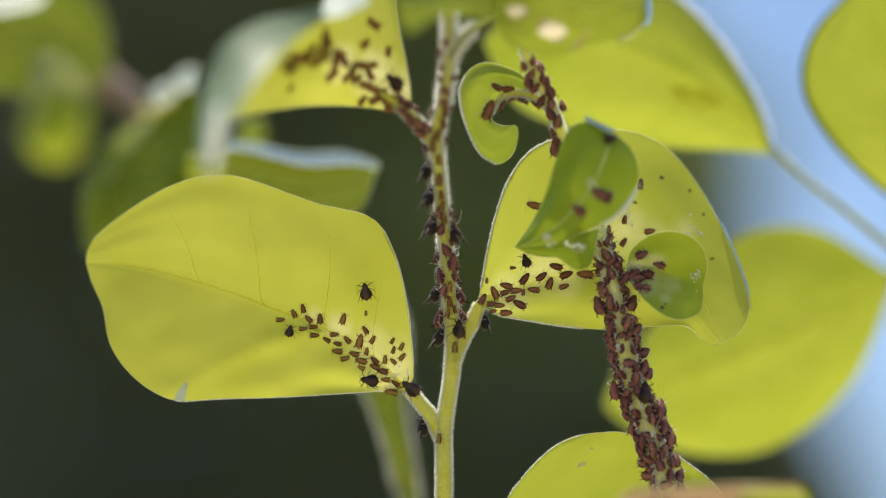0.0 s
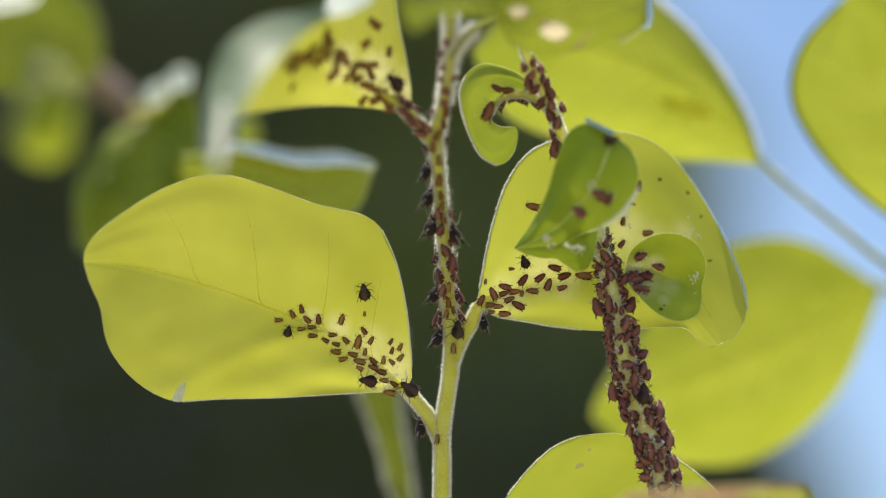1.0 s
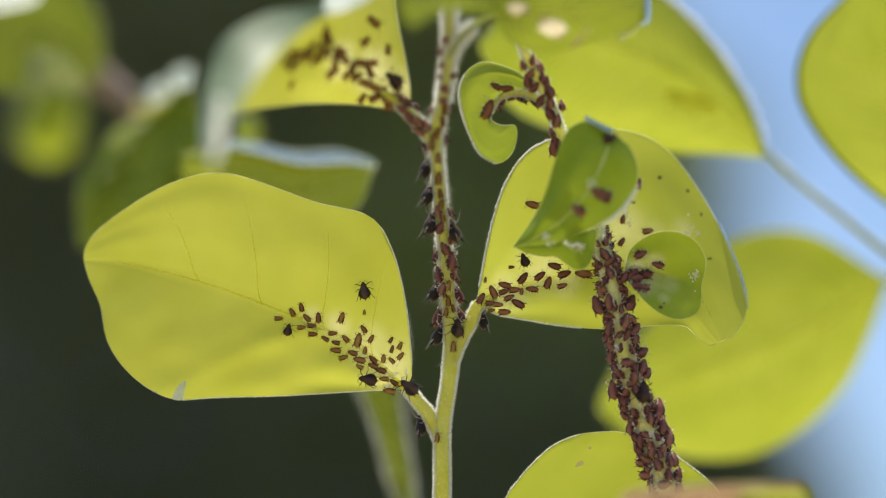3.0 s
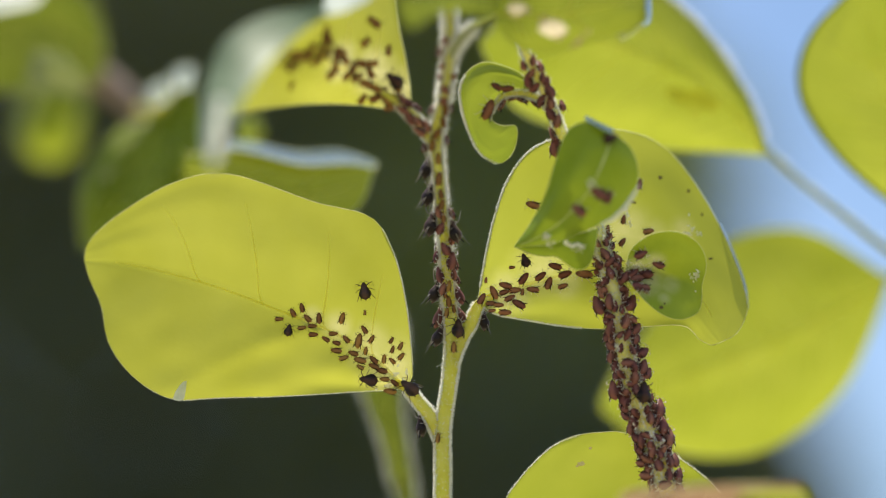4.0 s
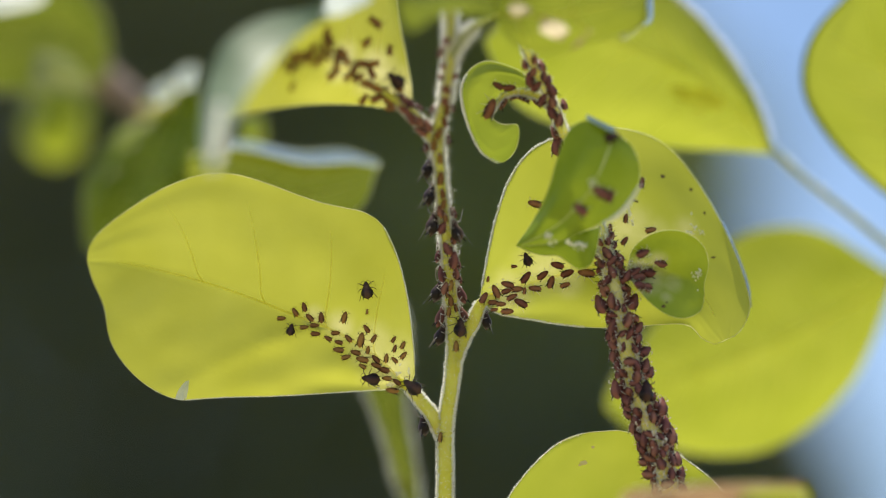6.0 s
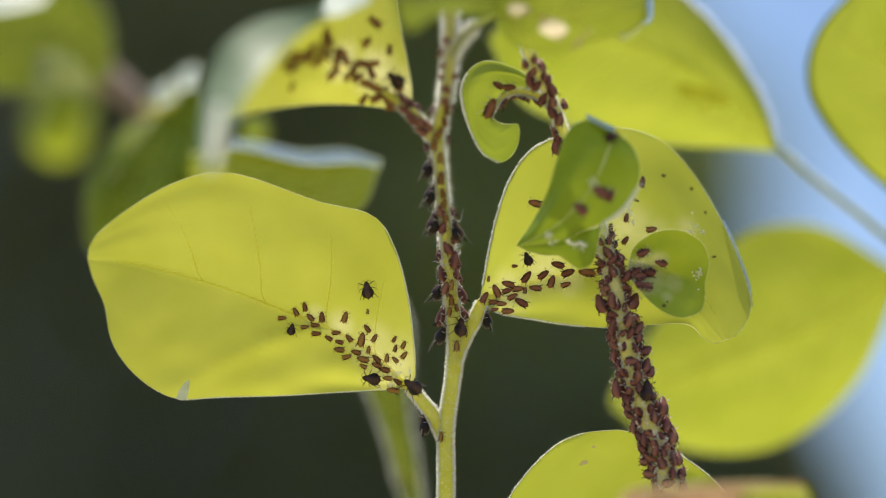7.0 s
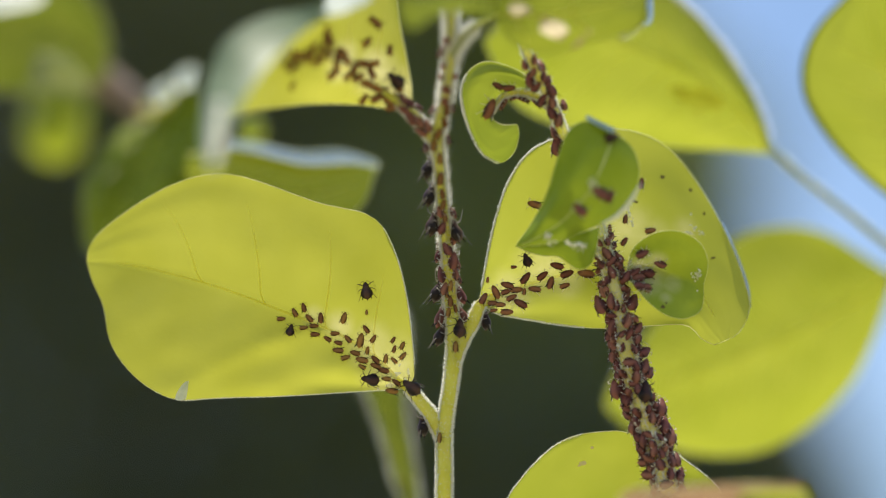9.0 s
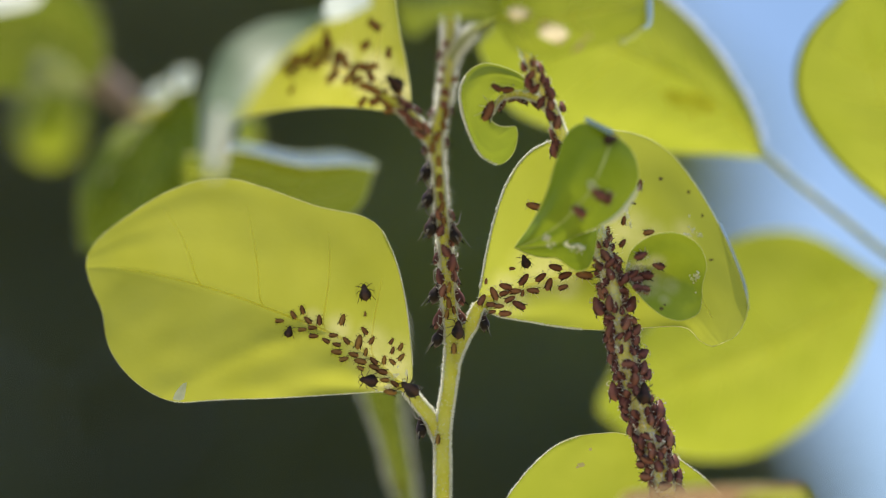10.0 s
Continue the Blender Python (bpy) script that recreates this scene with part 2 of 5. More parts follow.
# ---- building helpers ----
def at(x, y, behind=0.0):
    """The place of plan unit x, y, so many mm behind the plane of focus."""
    d = REACH + behind * 0.001
    return EYE + (AHEAD * REACH + RIGHT * (x - 784) * SPAN + UP * (441 - y) * SPAN) * (d / REACH)


def spline(points, count):
    """A smooth line through a few points, evenly stepped."""
    p = [Vector(q) for q in points]
    p = [p[0] * 2 - p[1], *p, p[-1] * 2 - p[-2]]
    fine = []
    for i in range(1, len(p) - 2):
        for k in range(12):
            t = k / 12
            a, b, c, d = p[i - 1], p[i], p[i + 1], p[i + 2]
            fine.append(0.5 * (2 * b + (c - a) * t + (2 * a - 5 * b + 4 * c - d) * t * t + (3 * b - a - 3 * c + d) * t ** 3))
    fine.append(p[-2].copy())
    run = [0.0]
    for a, b in zip(fine, fine[1:]):
        run.append(run[-1] + (b - a).length)
    out, j = [], 0
    for k in range(count):
        s = run[-1] * k / (count - 1)
        while j < len(run) - 2 and run[j + 1] < s:
            j += 1
        w = (s - run[j]) / max(1e-12, run[j + 1] - run[j])
        out.append(fine[j].lerp(fine[j + 1], min(1, max(0, w))))
    return out


def ramp_of(values, f):
    k = min(len(values) - 1.000001, max(0, f * (len(values) - 1)))
    i = int(k)
    return values[i] + (values[i + 1] - values[i]) * (k - i) if len(values) > 1 else values[0]


def mesh_of(name, verts, faces, material, smooth=True):
    me = bpy.data.meshes.new(name)
    me.from_pydata([tuple(v) for v in verts], [], faces)
    me.materials.append(material)
    if smooth:
        me.polygons.foreach_set("use_smooth", [True] * len(me.polygons))
    me.update()
    return me


def part(name, me, parent, label="", kind=""):
    """Links a mesh as one part of a thing or of a part, its points given in the world."""
    ob = new(name, me)
    ob.parent = parent
    home = Vector(parent["home"])
    ob.matrix_parent_inverse = Matrix.Identity(4)
    me.transform(Matrix.Translation(-home))
    ob["home"] = tuple(home)
    return tagged(ob, label=label, kind=kind)


def thing(name, place, label, category, group=""):
    ob = new(name)
    ob.location = place
    ob.empty_display_size = 0.01
    ob["home"] = tuple(place)
    return tagged(ob, label, category, group)


def tube(points, radii, sides=10, count=None, wobble=0.0, seed=0, joints=False):
    """Points and faces of a round, tapered stalk with closed ends."""
    count = count or max(6, len(points) * 5)
    line = spline(points, count)
    girth = [ramp_of(radii, k / (count - 1)) for k in range(count)]
    if joints:      # one radius for each point, however far apart the points lie
        p = [Vector(q) for q in points]
        ends = [p[0] * 2 - p[1], *p, p[-1] * 2 - p[-2]]
        line, girth = [], []
        for i in range(len(p) - 1):
            a, b, c, d = ends[i:i + 4]
            step = (c - b).length
            lead = (c - a).normalized() * min(step, (b - a).length * 1.5)
            trail = (d - b).normalized() * min(step, (d - c).length * 1.5)
            for k in range(9):
                t = k / 9
                line.append(b * (2 * t ** 3 - 3 * t * t + 1) + lead * (t ** 3 - 2 * t * t + t) + c * (3 * t * t - 2 * t ** 3) + trail * (t ** 3 - t * t))
                girth.append(radii[min(i, len(radii) - 1)] * (1 - t) + radii[min(i + 1, len(radii) - 1)] * t)
        line.append(p[-1])
        girth.append(radii[-1])
        count = len(line)
    verts, faces = [], []
    side = None
    for k, c in enumerate(line):
        tan = (line[min(k + 1, count - 1)] - line[max(k - 1, 0)]).normalized()
        side = (side or tan.orthogonal())
        side = (side - tan * side.dot(tan)).normalized()
        other = tan.cross(side)
        r = girth[k]
        for j in range(sides):
            a = 2 * math.pi * j / sides
            w = 1 + wobble * noise.noise(Vector((k * 0.35, j * 1.7, seed)))
            verts.append(c + (side * math.cos(a) + other * math.sin(a)) * r * w)
    for k in range(count - 1):
        for j in range(sides):
            n = (j + 1) % sides
            faces.append((k * sides + j, k * sides + n, (k + 1) * sides + n, (k + 1) * sides + j))
    faces.append(tuple(reversed(range(sides))))
    faces.append(tuple(range((count - 1) * sides, count * sides)))
    return verts, faces


def units(rows):
    """Plan rows (x, y, mm behind) as places."""
    return [at(*r) for r in rows]


PERCH = {}      # surfaces on which small things sit


def leaf_sheet(lower, mid, upper, nu=44, nv=14, cup=0.4, ripple=0.2, seed=0, folds=()):
    """A blade between two margins and a midrib, base to tip: each half swells a little, and the whole ripples.
    folds: soft creases from (f, v) to (f, v), f along and v across the blade, with depth in mm and width."""
    lo, mi, hi = spline(units(lower), nu), spline(units(mid), nu), spline(units(upper), nu)
    rows = []
    for i in range(nu):
        row = []
        f = i / (nu - 1)
        for j in range(2 * nv + 1):
            v = j / nv - 1
            edge = lo[i] if v < 0 else hi[i]
            w = abs(v)
            p = mi[i].lerp(edge, w)
            swell = (0.5 - 0.5 * math.cos(2 * math.pi * w)) * math.sin(math.pi * min(1, f * 1.05)) * cup
            wave = ripple * noise.noise(Vector((f * 5, v * 3, seed * 3.1))) * w * 2 * min(1.0, (1.02 - f) * 5)
            vein = 0.2 * ripple * math.sin((f * 9 - w * 1.3) * 2 * math.pi) * w * (1 - w) * 2
            crease = 0.0
            for fa, va, fb, vb, deep, wide in folds:
                k = max(0.0, min(1.0, ((f - fa) * (fb - fa) + (v - va) * (vb - va)) / ((fb - fa) ** 2 + (vb - va) ** 2)))
                off = math.hypot(f - fa - k * (fb - fa), (v - va - k * (vb - va)) * 0.6)
                crease += deep * math.exp(-(off / wide) ** 2)
            row.append(p - AHEAD * (swell + wave + vein + crease) * 0.001)
        rows.append(row)
    return rows


def ridge(line, radii, lift=0.5):
    """Points and faces of a low rounded ridge that lies along a leaf's face."""
    verts, faces, count = [], [], len(line)
    for k, c in enumerate(line):
        tan = (line[min(k + 1, count - 1)] - line[max(k - 1, 0)]).normalized()
        side = tan.cross(AHEAD).normalized()
        r = ramp_of(radii, k / (count - 1))
        for a in (-1.0, -0.6, 0.0, 0.6, 1.0):
            verts.append(c + side * a * r - AHEAD * r * lift * (1 - a * a) + AHEAD * (r * 0.04 if abs(a) == 1 else 0))
    for k in range(count - 1):
        for j in range(4):
            faces.append((k * 5 + j, k * 5 + j + 1, k * 5 + 6 + j, k * 5 + 5 + j))
    return verts, faces


def sheet_faces(rows):
    nu, nw = len(rows), len(rows[0])
    faces = [(i * nw + j, i * nw + j + 1, (i + 1) * nw + j + 1, (i + 1) * nw + j) for i in range(nu - 1) for j in range(nw - 1)]
    return [p for r in rows for p in r], faces


def leaf(owner, rows, material, label="", veins=5, key="", rib=0.35, edge=0.00008, holes=(), halves=(-1, 1), ribbed=None):
    """A leaf as a part, with its midrib and side veins as parts of it."""
    nu, nw = len(rows), len(rows[0])
    verts = [p for r in rows for p in r]
    faces = [(i * nw + j, i * nw + j + 1, (i + 1) * nw + j + 1, (i + 1) * nw + j) for i in range(nu - 1) for j in range(nw - 1)]
    if key:
        PERCH[key] = BVHTree.FromPolygons([tuple(v) for v in verts], faces)
    for x, y, rx, ry in holes:
        c = PERCH[key].ray_cast(EYE, (at(x, y) - EYE).normalized())[0]
        faces = [f for f in faces if ((sum(((verts[k] - c).dot(RIGHT) for k in f)) / 4 / (rx * SPAN)) ** 2 + (sum(((verts[k] - c).dot(UP) for k in f)) / 4 / (ry * SPAN)) ** 2) > 1 + 0.9 * noise.noise(verts[f[0]] * 900)]
    ob = part("leaf", mesh_of("leaf", verts, faces, material), owner, label)
    c = nw // 2
    if rib:
        spine = spline([rows[i][c] - AHEAD * 0.00003 for i in range(0, nu - 2, 3)], 60)
        part("midrib", mesh_of("midrib", *ridge(spine, [rib * r for r in (0.0006, 0.0005, 0.0004, 0.0003, 0.00015)], 0.2), ribbed or VEIN), ob)
    for k in range(veins):
        f0 = 0.12 + 0.72 * k / max(1, veins)
        for s in halves:
            line = []
            for q in range(7):
                w = q / 6 * 0.85
                i = min(nu - 1, int((f0 + 0.16 * w) * (nu - 1)))
                line.append(rows[i][c + s * int(w * c)] - AHEAD * 0.00004)
            part("vein", mesh_of("vein", *ridge(spline(line, 20), [rib * 0.0003, rib * 0.0002, rib * 0.00004], 0.12), VEIN), ob)
    if edge:
        ring = [r[0] for r in rows[::2]] + rows[-1][1:-1:3] + [r[-1] for r in reversed(rows[::2])]
        part("margin", mesh_of("margin", *tube(ring, [edge], 5, len(ring) * 2), RIM), ob)
    return ob


def hairs(owner, lines, spacing, length, seed, thin=0.8, stout=0.00005):
    """Fine white down along stalks (line, radii) and leaf margins, as one fuzz."""
    rng = random.Random(seed)
    verts, faces = [], []
    for points, radii in lines:
        line = spline(points, 60)
        total = sum((b - a).length for a, b in zip(line, line[1:]))
        for _ in range(int(total / spacing)):
            f = rng.random()
            k = min(58, int(f * 59))
            c = line[k].lerp(line[k + 1], f * 59 - k)
            tan = (line[k + 1] - line[k]).normalized()
            side = tan.orthogonal().normalized()
            side.rotate(Matrix.Rotation(rng.random() * 6.283, 3, tan))
            if side.dot(AHEAD) < -0.6 and rng.random() < thin:
                continue
            root = c + side * ramp_of(radii, f) * 0.96
            tip = root + (side + tan * rng.uniform(-0.6, 0.6) + Vector((rng.uniform(-.3, .3), rng.uniform(-.3, .3), rng.uniform(-.3, .3)))).normalized() * length * rng.uniform(0.5, 1.3)
            a, b = tan * stout, tan.cross(side) * stout
            i = len(verts)
            verts += [root + a, root - a * 0.5 + b, root - a * 0.5 - b, tip]
            faces += [(i, i + 1, i + 3), (i + 1, i + 2, i + 3), (i + 2, i, i + 3)]
    part("hairs", mesh_of("hairs", verts, faces, HAIR, False), owner, "fine white downy hairs", "stuff")


def sheds(owner, points, radii, number, seed):
    """Crumpled white flakes: cast skins caught among the aphids, and stand-ins for glints on leaves."""
    rng = random.Random(seed)
    line = spline(points, 120)
    verts, faces = [], []
    for _ in range(number):
        f = rng.random()
        k = min(118, int(f * 119))
        tan = (line[k + 1] - line[k]).normalized()
        out = -AHEAD + tan.cross(AHEAD) * rng.gauss(0, 0.8)
        out = (out - tan * out.dot(tan)).normalized()
        c = line[k] + out * (ramp_of(radii, f) + 0.0009 * rng.random())
        size = rng.uniform(0.00025, 0.0006)
        i = len(verts)
        for q in range(5):
            for w in (-1, 1):
                verts.append(c + (tan * (q / 4 - 0.5) * rng.uniform(1.2, 2.2) + tan.cross(out) * w * 0.22 + out * (0.5 * math.sin(q * 1.7) + rng.uniform(-0.2, 0.4))) * size)
        for q in range(4):
            faces.append((i + q * 2, i + q * 2 + 1, i + q * 2 + 3, i + q * 2 + 2))
    part("cast_skin_litter", mesh_of("cast_skin_litter", verts, faces, WAX_GLINT, False), owner, "crumpled white flakes, cast skins and painted glints", "stuff")


def flecks(owner, surface, ends, number, seed):
    """White flakes along a short line over a leaf, for cast skins and painted glints."""
    (x0, y0), (x1, y1) = ends
    spots = []
    for k in range(3):
        way = (at(x0 + (x1 - x0) * k / 2, y0 + (y1 - y0) * k / 2) - EYE).normalized()
        spots.append(PERCH[surface].ray_cast(EYE, way)[0] or PERCH[surface].find_nearest(at(x0, y0))[0])
    sheds(owner, spots, [0.00005], number, seed)


def stalk(owner, name, rows, widths, material=STEM, key="", down=None, sides=14, wobble=0.05):
    """A stem or leaf stalk through plan rows; widths are radii in plan units. down: extra places after the last row."""
    pts = units(rows) + [Vector(p) for p in (down or [])]
    rad = [w * SPAN for w in widths]
    vf = tube(pts, rad, sides, None, wobble, len(rows), True)
    if key:
        PERCH[key] = BVHTree.FromPolygons([tuple(v) for v in vf[0]], vf[1])
    part(name, mesh_of(name, *vf, material), owner)
    return pts, rad


def rooted(place):
    return Vector((place.x, place.y, 0))


# ---- ground, far foliage ----
def build_ground():
    n, verts, faces = 48, [Vector((0, 0, 0))], []
    rings = [0.5, 1, 2, 4, 8, 16, 40, 120, 400, 1500]
    for k, r in enumerate(rings):
        for j in range(n):
            a = 2 * math.pi * j / n
            verts.append(Vector((r * math.cos(a), r * math.sin(a), 0)))
    for j in range(n):
        faces.append((0, 1 + j, 1 + (j + 1) % n))
    for k in range(len(rings) - 1):
        for j in range(n):
            a, b = 1 + k * n + j, 1 + k * n + (j + 1) % n
            faces.append((a, a + n, b + n, b))
    tagged(new("ground", mesh_of("ground", verts, faces, GROUND_BOUNCE)), "unseen ground, kept pale to bounce light upwards", "ground", kind="structure")


def build_far_foliage():
    """A dark wall of trees some metres off, with open sky beside it."""
    rng = random.Random(5)
    verts, faces = [], []

    def edge(z):
        return 0.885 - 0.37 * min(0, z - 2.2) - 0.65 * max(0, z - 2.5) + 0.03 * math.sin(z * 5) + 0.07 * math.exp(-((z - 2.58) / 0.13) ** 2)

    kinds = []          # leaves in the lit colour, more of them towards the open side
    for _ in range(38000):
        z = rng.uniform(0.0, 3.6)
        x = edge(z) - abs(rng.gauss(0, 1)) * 0.03 - rng.random() ** 1.2 * 4.5
        y = 6.2 + rng.random() * 0.6 + 0.25 * noise.noise(Vector((x * 2, z * 2, 0)))
        c = Vector((x, y, z))
        e = Euler((rng.uniform(0.7, 2.0) - 0.45 * noise.noise(Vector((x * 0.8 + 126.17, z * 0.8, 4.0))), rng.uniform(-0.7, 0.7), rng.uniform(-0.8, 0.8)))
        s = rng.uniform(0.035, 0.075)
        i = len(verts)
        for q in ((0, -s, 0), (0.45 * s, -0.1 * s, 0.12 * s), (0, s, 0), (-0.45 * s, -0.1 * s, 0.12 * s)):
            w = Vector(q)
            w.rotate(e)
            verts.append(c + w)
        faces += [(i, i + 1, i + 2), (i, i + 2, i + 3)]
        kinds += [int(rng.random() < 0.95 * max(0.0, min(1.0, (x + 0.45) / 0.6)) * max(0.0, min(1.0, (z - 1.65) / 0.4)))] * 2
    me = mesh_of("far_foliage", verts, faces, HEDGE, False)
    me.materials.append(HEDGE_LIT)
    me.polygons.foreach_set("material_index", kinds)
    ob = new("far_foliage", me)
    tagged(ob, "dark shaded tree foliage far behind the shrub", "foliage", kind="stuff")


def scar(owner, surface, x, y, rx, ry, turn, seed, dark=False, flake=False, tone=None):
    """A patch lying on a leaf: a dry bite, a dark speck, or a white flake for skins and glints."""
    rng = random.Random(seed)
    verts, n = [], 18
    for ring in (0.0, 0.55, 1.0):
        for j in range(n if ring else 1):
            a = 2 * math.pi * j / n
            r = ring * (1 + (0.9 if flake else 0.45) * noise.noise(Vector((math.cos(a) * 1.6, math.sin(a) * 1.6, seed * 7.7))) + rng.uniform(-0.12, 0.12))
            u, v = rx * r * math.cos(a), ry * r * math.sin(a)
            c, s = math.cos(radians(turn)), math.sin(radians(turn))
            way = (at(x + u * c - v * s, y - u * s - v * c) - EYE).normalized()
            spot = PERCH[surface].ray_cast(EYE, way)[0]
            if spot is None:
                spot = PERCH[surface].find_nearest(verts[0] if verts else at(x, y))[0]
            verts.append(spot - AHEAD * (0.00006 if ring < 1 else 0.00002))
    faces = [(0, 1 + j, 1 + (j + 1) % n) for j in range(n)]
    faces += [(1 + j, 1 + n + j, 1 + n + (j + 1) % n, 1 + (j + 1) % n) for j in range(n)]
    part("speck" if dark else "scar", mesh_of("scar", verts, faces, tone or SPECK if dark else WAX_GLINT if flake else SCAR), owner,
         "small dark speck" if dark else "white flake for shed skin and painted glints" if flake else "dry whitish scar")


# ---- the shoots ----
def build_sprig():
    """The downy stem in the middle, with its paired leaves."""
    base = at(786, 900, 0)
    foot = Vector((base.x, base.y + 0.02, 0))
    s = thing("shrub_shoot", foot, "downy yellow-green shoot with pale leaves and aphids", "shrub shoot", "shoots of the shrub")
    stem = [(790, -60, -19), (795, 40, -15), (795, 100, -13), (785, 180, -10), (772, 240, -8), (776, 300, -6), (783, 380, -4),
            (790, 450, -2), (797, 540, 0), (803, 610, 0), (797, 680, 0), (786, 760, 0), (786, 840, 0), (785, 910, 0)]
    wide = [8, 8, 8, 8.5, 11, 9, 9.5, 10.5, 12, 14, 12.5, 13, 13.5, 13.5, 16, 26]
    pts, rad = stalk(s, "stem", stem, wide, key="stem", down=[base.lerp(foot, 0.4), foot])
    fuzz = [(pts[:14], rad[:14])]
    for key, rows, w in (("stalk_a", [(788, 792, 0.9), (764, 740, 0), (742, 712, 0), (722, 688, 0), (700, 676, 0.3)], [11, 12, 11, 10, 5]),
                         ("stalk_b", [(802, 640, 0), (815, 604, 0), (836, 570, 0), (850, 540, 0), (880, 522, 0.3)], [13, 14, 12, 10, 4]),
                         ("stalk_c", [(773, 262, -7), (752, 234, -8), (728, 206, -9), (700, 182, -10), (672, 164, -11)], [11, 10.5, 10, 8, 4]),
                         ("stalk_e", [(797, 100, -13), (815, 72, -15), (840, 48, -17), (880, 30, -19)], [8, 7, 6, 2])):
        p, r = stalk(s, "petiole", rows, w, STEM_OLD if key == "stalk_e" else STEM, key=key)
        fuzz.append((p[:-1], r[:-1]))
    def fed(*spots):
        return [(at(x, y, d) - foot, r * SPAN) for x, y, d, r in spots]

    pale = ((0.33, 0.352, 0.055), (0.385, 0.41, 0.085), (0.46, 0.455, 0.036), (0.56, 0.550, 0.060), 0.55)
    blade_a = leaf_material("leaf_underside_fed_on", *pale, bleach=fed((700, 655, 0, 85), (655, 615, 0.4, 60), (600, 580, 0.9, 42), (555, 562, 1.2, 28)), cream=0.5)
    greener = ((0.30, 0.345, 0.052), (0.355, 0.40, 0.08), (0.435, 0.447, 0.035), (0.535, 0.542, 0.058), 0.55)
    blade_b = leaf_material("leaf_fed_on", *greener, bleach=fed((900, 520, 0.4, 60), (960, 470, 1, 75), (1000, 500, 1.5, 45), (1110, 410, 3, 75), (1150, 425, 3, 60), (1215, 405, 3.6, 40)), cream=0.5)
    bent = ((0.30, 0.32, 0.07), (0.36, 0.38, 0.10), (0.35, 0.345, 0.028), (0.44, 0.43, 0.048), 0.5)
    blade_c = leaf_material("leaf_bent_fed_on", *bent, bleach=fed((705, 165, -9.4, 60), (660, 130, -11, 60), (600, 110, -14, 50)), cream=0.7)
    # broad leaf with a dark aphid on it
    a = leaf_sheet([(722, 690, 0), (650, 694, 0), (500, 703, 0.5), (390, 706, 1), (310, 709, 1.5), (252, 681, 2.5), (212, 640, 3.5), (190, 596, 4.5), (183, 548, 5.5), (162, 500, 6.5)],
                   [(722, 688, 0), (660, 632, 0.5), (600, 594, 1), (500, 553, 1.5), (400, 515, 2.5), (300, 486, 4), (225, 470, 5.5), (152, 465, 7)],
                   [(723, 686, 0), (732, 665, 0), (727, 590, 0), (713, 500, 0.5), (690, 430, 1), (655, 384, 1.5), (560, 360, 2), (440, 318, 3), (370, 310, 3.5),
                    (290, 335, 4.5), (210, 385, 6), (169, 420, 7), (155, 441, 7)], seed=1,
                   folds=((0.30, -0.05, 0.62, -0.95, 0.26, 0.04), (0.10, -0.1, 0.36, -0.9, 0.09, 0.06), (0.55, -0.1, 0.80, -0.8, -0.09, 0.06),
                          (0.20, -0.55, 0.75, -0.45, -0.07, 0.10), (0.0, 0.0, 1.0, 0.0, -0.07, 0.03), (0.35, 0.1, 0.62, 0.9, -0.14, 0.05), (0.15, 0.1, 0.30, 0.9, 0.12, 0.05)))
    la = leaf(s, a, blade_a, "broad pale yellow-green leaf lit from behind", key="leaf_a", veins=4, halves=(1,), edge=0.00003)
    # Pale sheet paints a small bluish glint on the lower margin.
    gleam = leaf_sheet([(308, 708, -1), (318, 711, -1.5), (328, 708, -1)], [(312, 696, -0.2), (321, 694, -0.6), (331, 692, 0)], [(320, 684, 0.8), (326, 678, 0.6), (333, 676, 0.8)], 14, 5, 0.2, seed=27)
    part("torn_skin", mesh_of("torn_skin", *sheet_faces(gleam), GLINT_PALE), la, "pale sheet standing in for a glint at the margin")
    for k, row in enumerate(((702, 664, 6, 3, 20), (716, 676, 5, 4, 60), (690, 684, 7, 3, 10), (722, 660, 3, 5, 10), (668, 690, 3, 2, 0), (706, 648, 3, 2, 40))):
        scar(la, "leaf_a", *row, 130 + k, flake=True)
    # second leaf, its tip curled
    b = leaf_sheet([(846, 536, 0), (875, 556, 0), (930, 567, 0), (1000, 578, 0.3), (1070, 583, 0.6), (1150, 578, 0.9), (1205, 576, 0.8), (1226, 584, 1.0), (1238, 600, 1.2), (1250, 607, 1.3), (1264, 613, 1.4)],
                   [(846, 534, 0), (900, 515, 0.5), (960, 497, 1), (1040, 478, 1.8), (1120, 466, 2.4), (1190, 482, 2.6), (1245, 530, 2.4), (1282, 604, 1.6)],
                   [(847, 532, 0), (858, 470, 0), (875, 390, 0), (905, 310, 0.5), (950, 260, 1), (1040, 232, 3.2), (1110, 232, 5.6), (1170, 255, 7.0), (1215, 300, 7.2),
                    (1262, 372, 6.8), (1299, 450, 5.6), (1318, 505, 4.6), (1326, 548, 3.6), (1314, 580, 2.6), (1299, 598, 2.0)], ripple=0.1, seed=2,
                   folds=((0.5, 0.6, 0.8, 0.8, 0.08, 0.08), (0.3, 0.1, 0.5, 0.9, 0.15, 0.06), (0.86, -0.5, 0.99, -0.35, 0.05, 0.04), (0.88, 0.35, 1.0, 0.4, 0.05, 0.04),
                          (0.70, 0.15, 0.82, 0.75, -0.18, 0.06)))
    lb = leaf(s, b, blade_b, "rounded yellow-green leaf with a folded tip", key="leaf_b", edge=0.00004, veins=0)
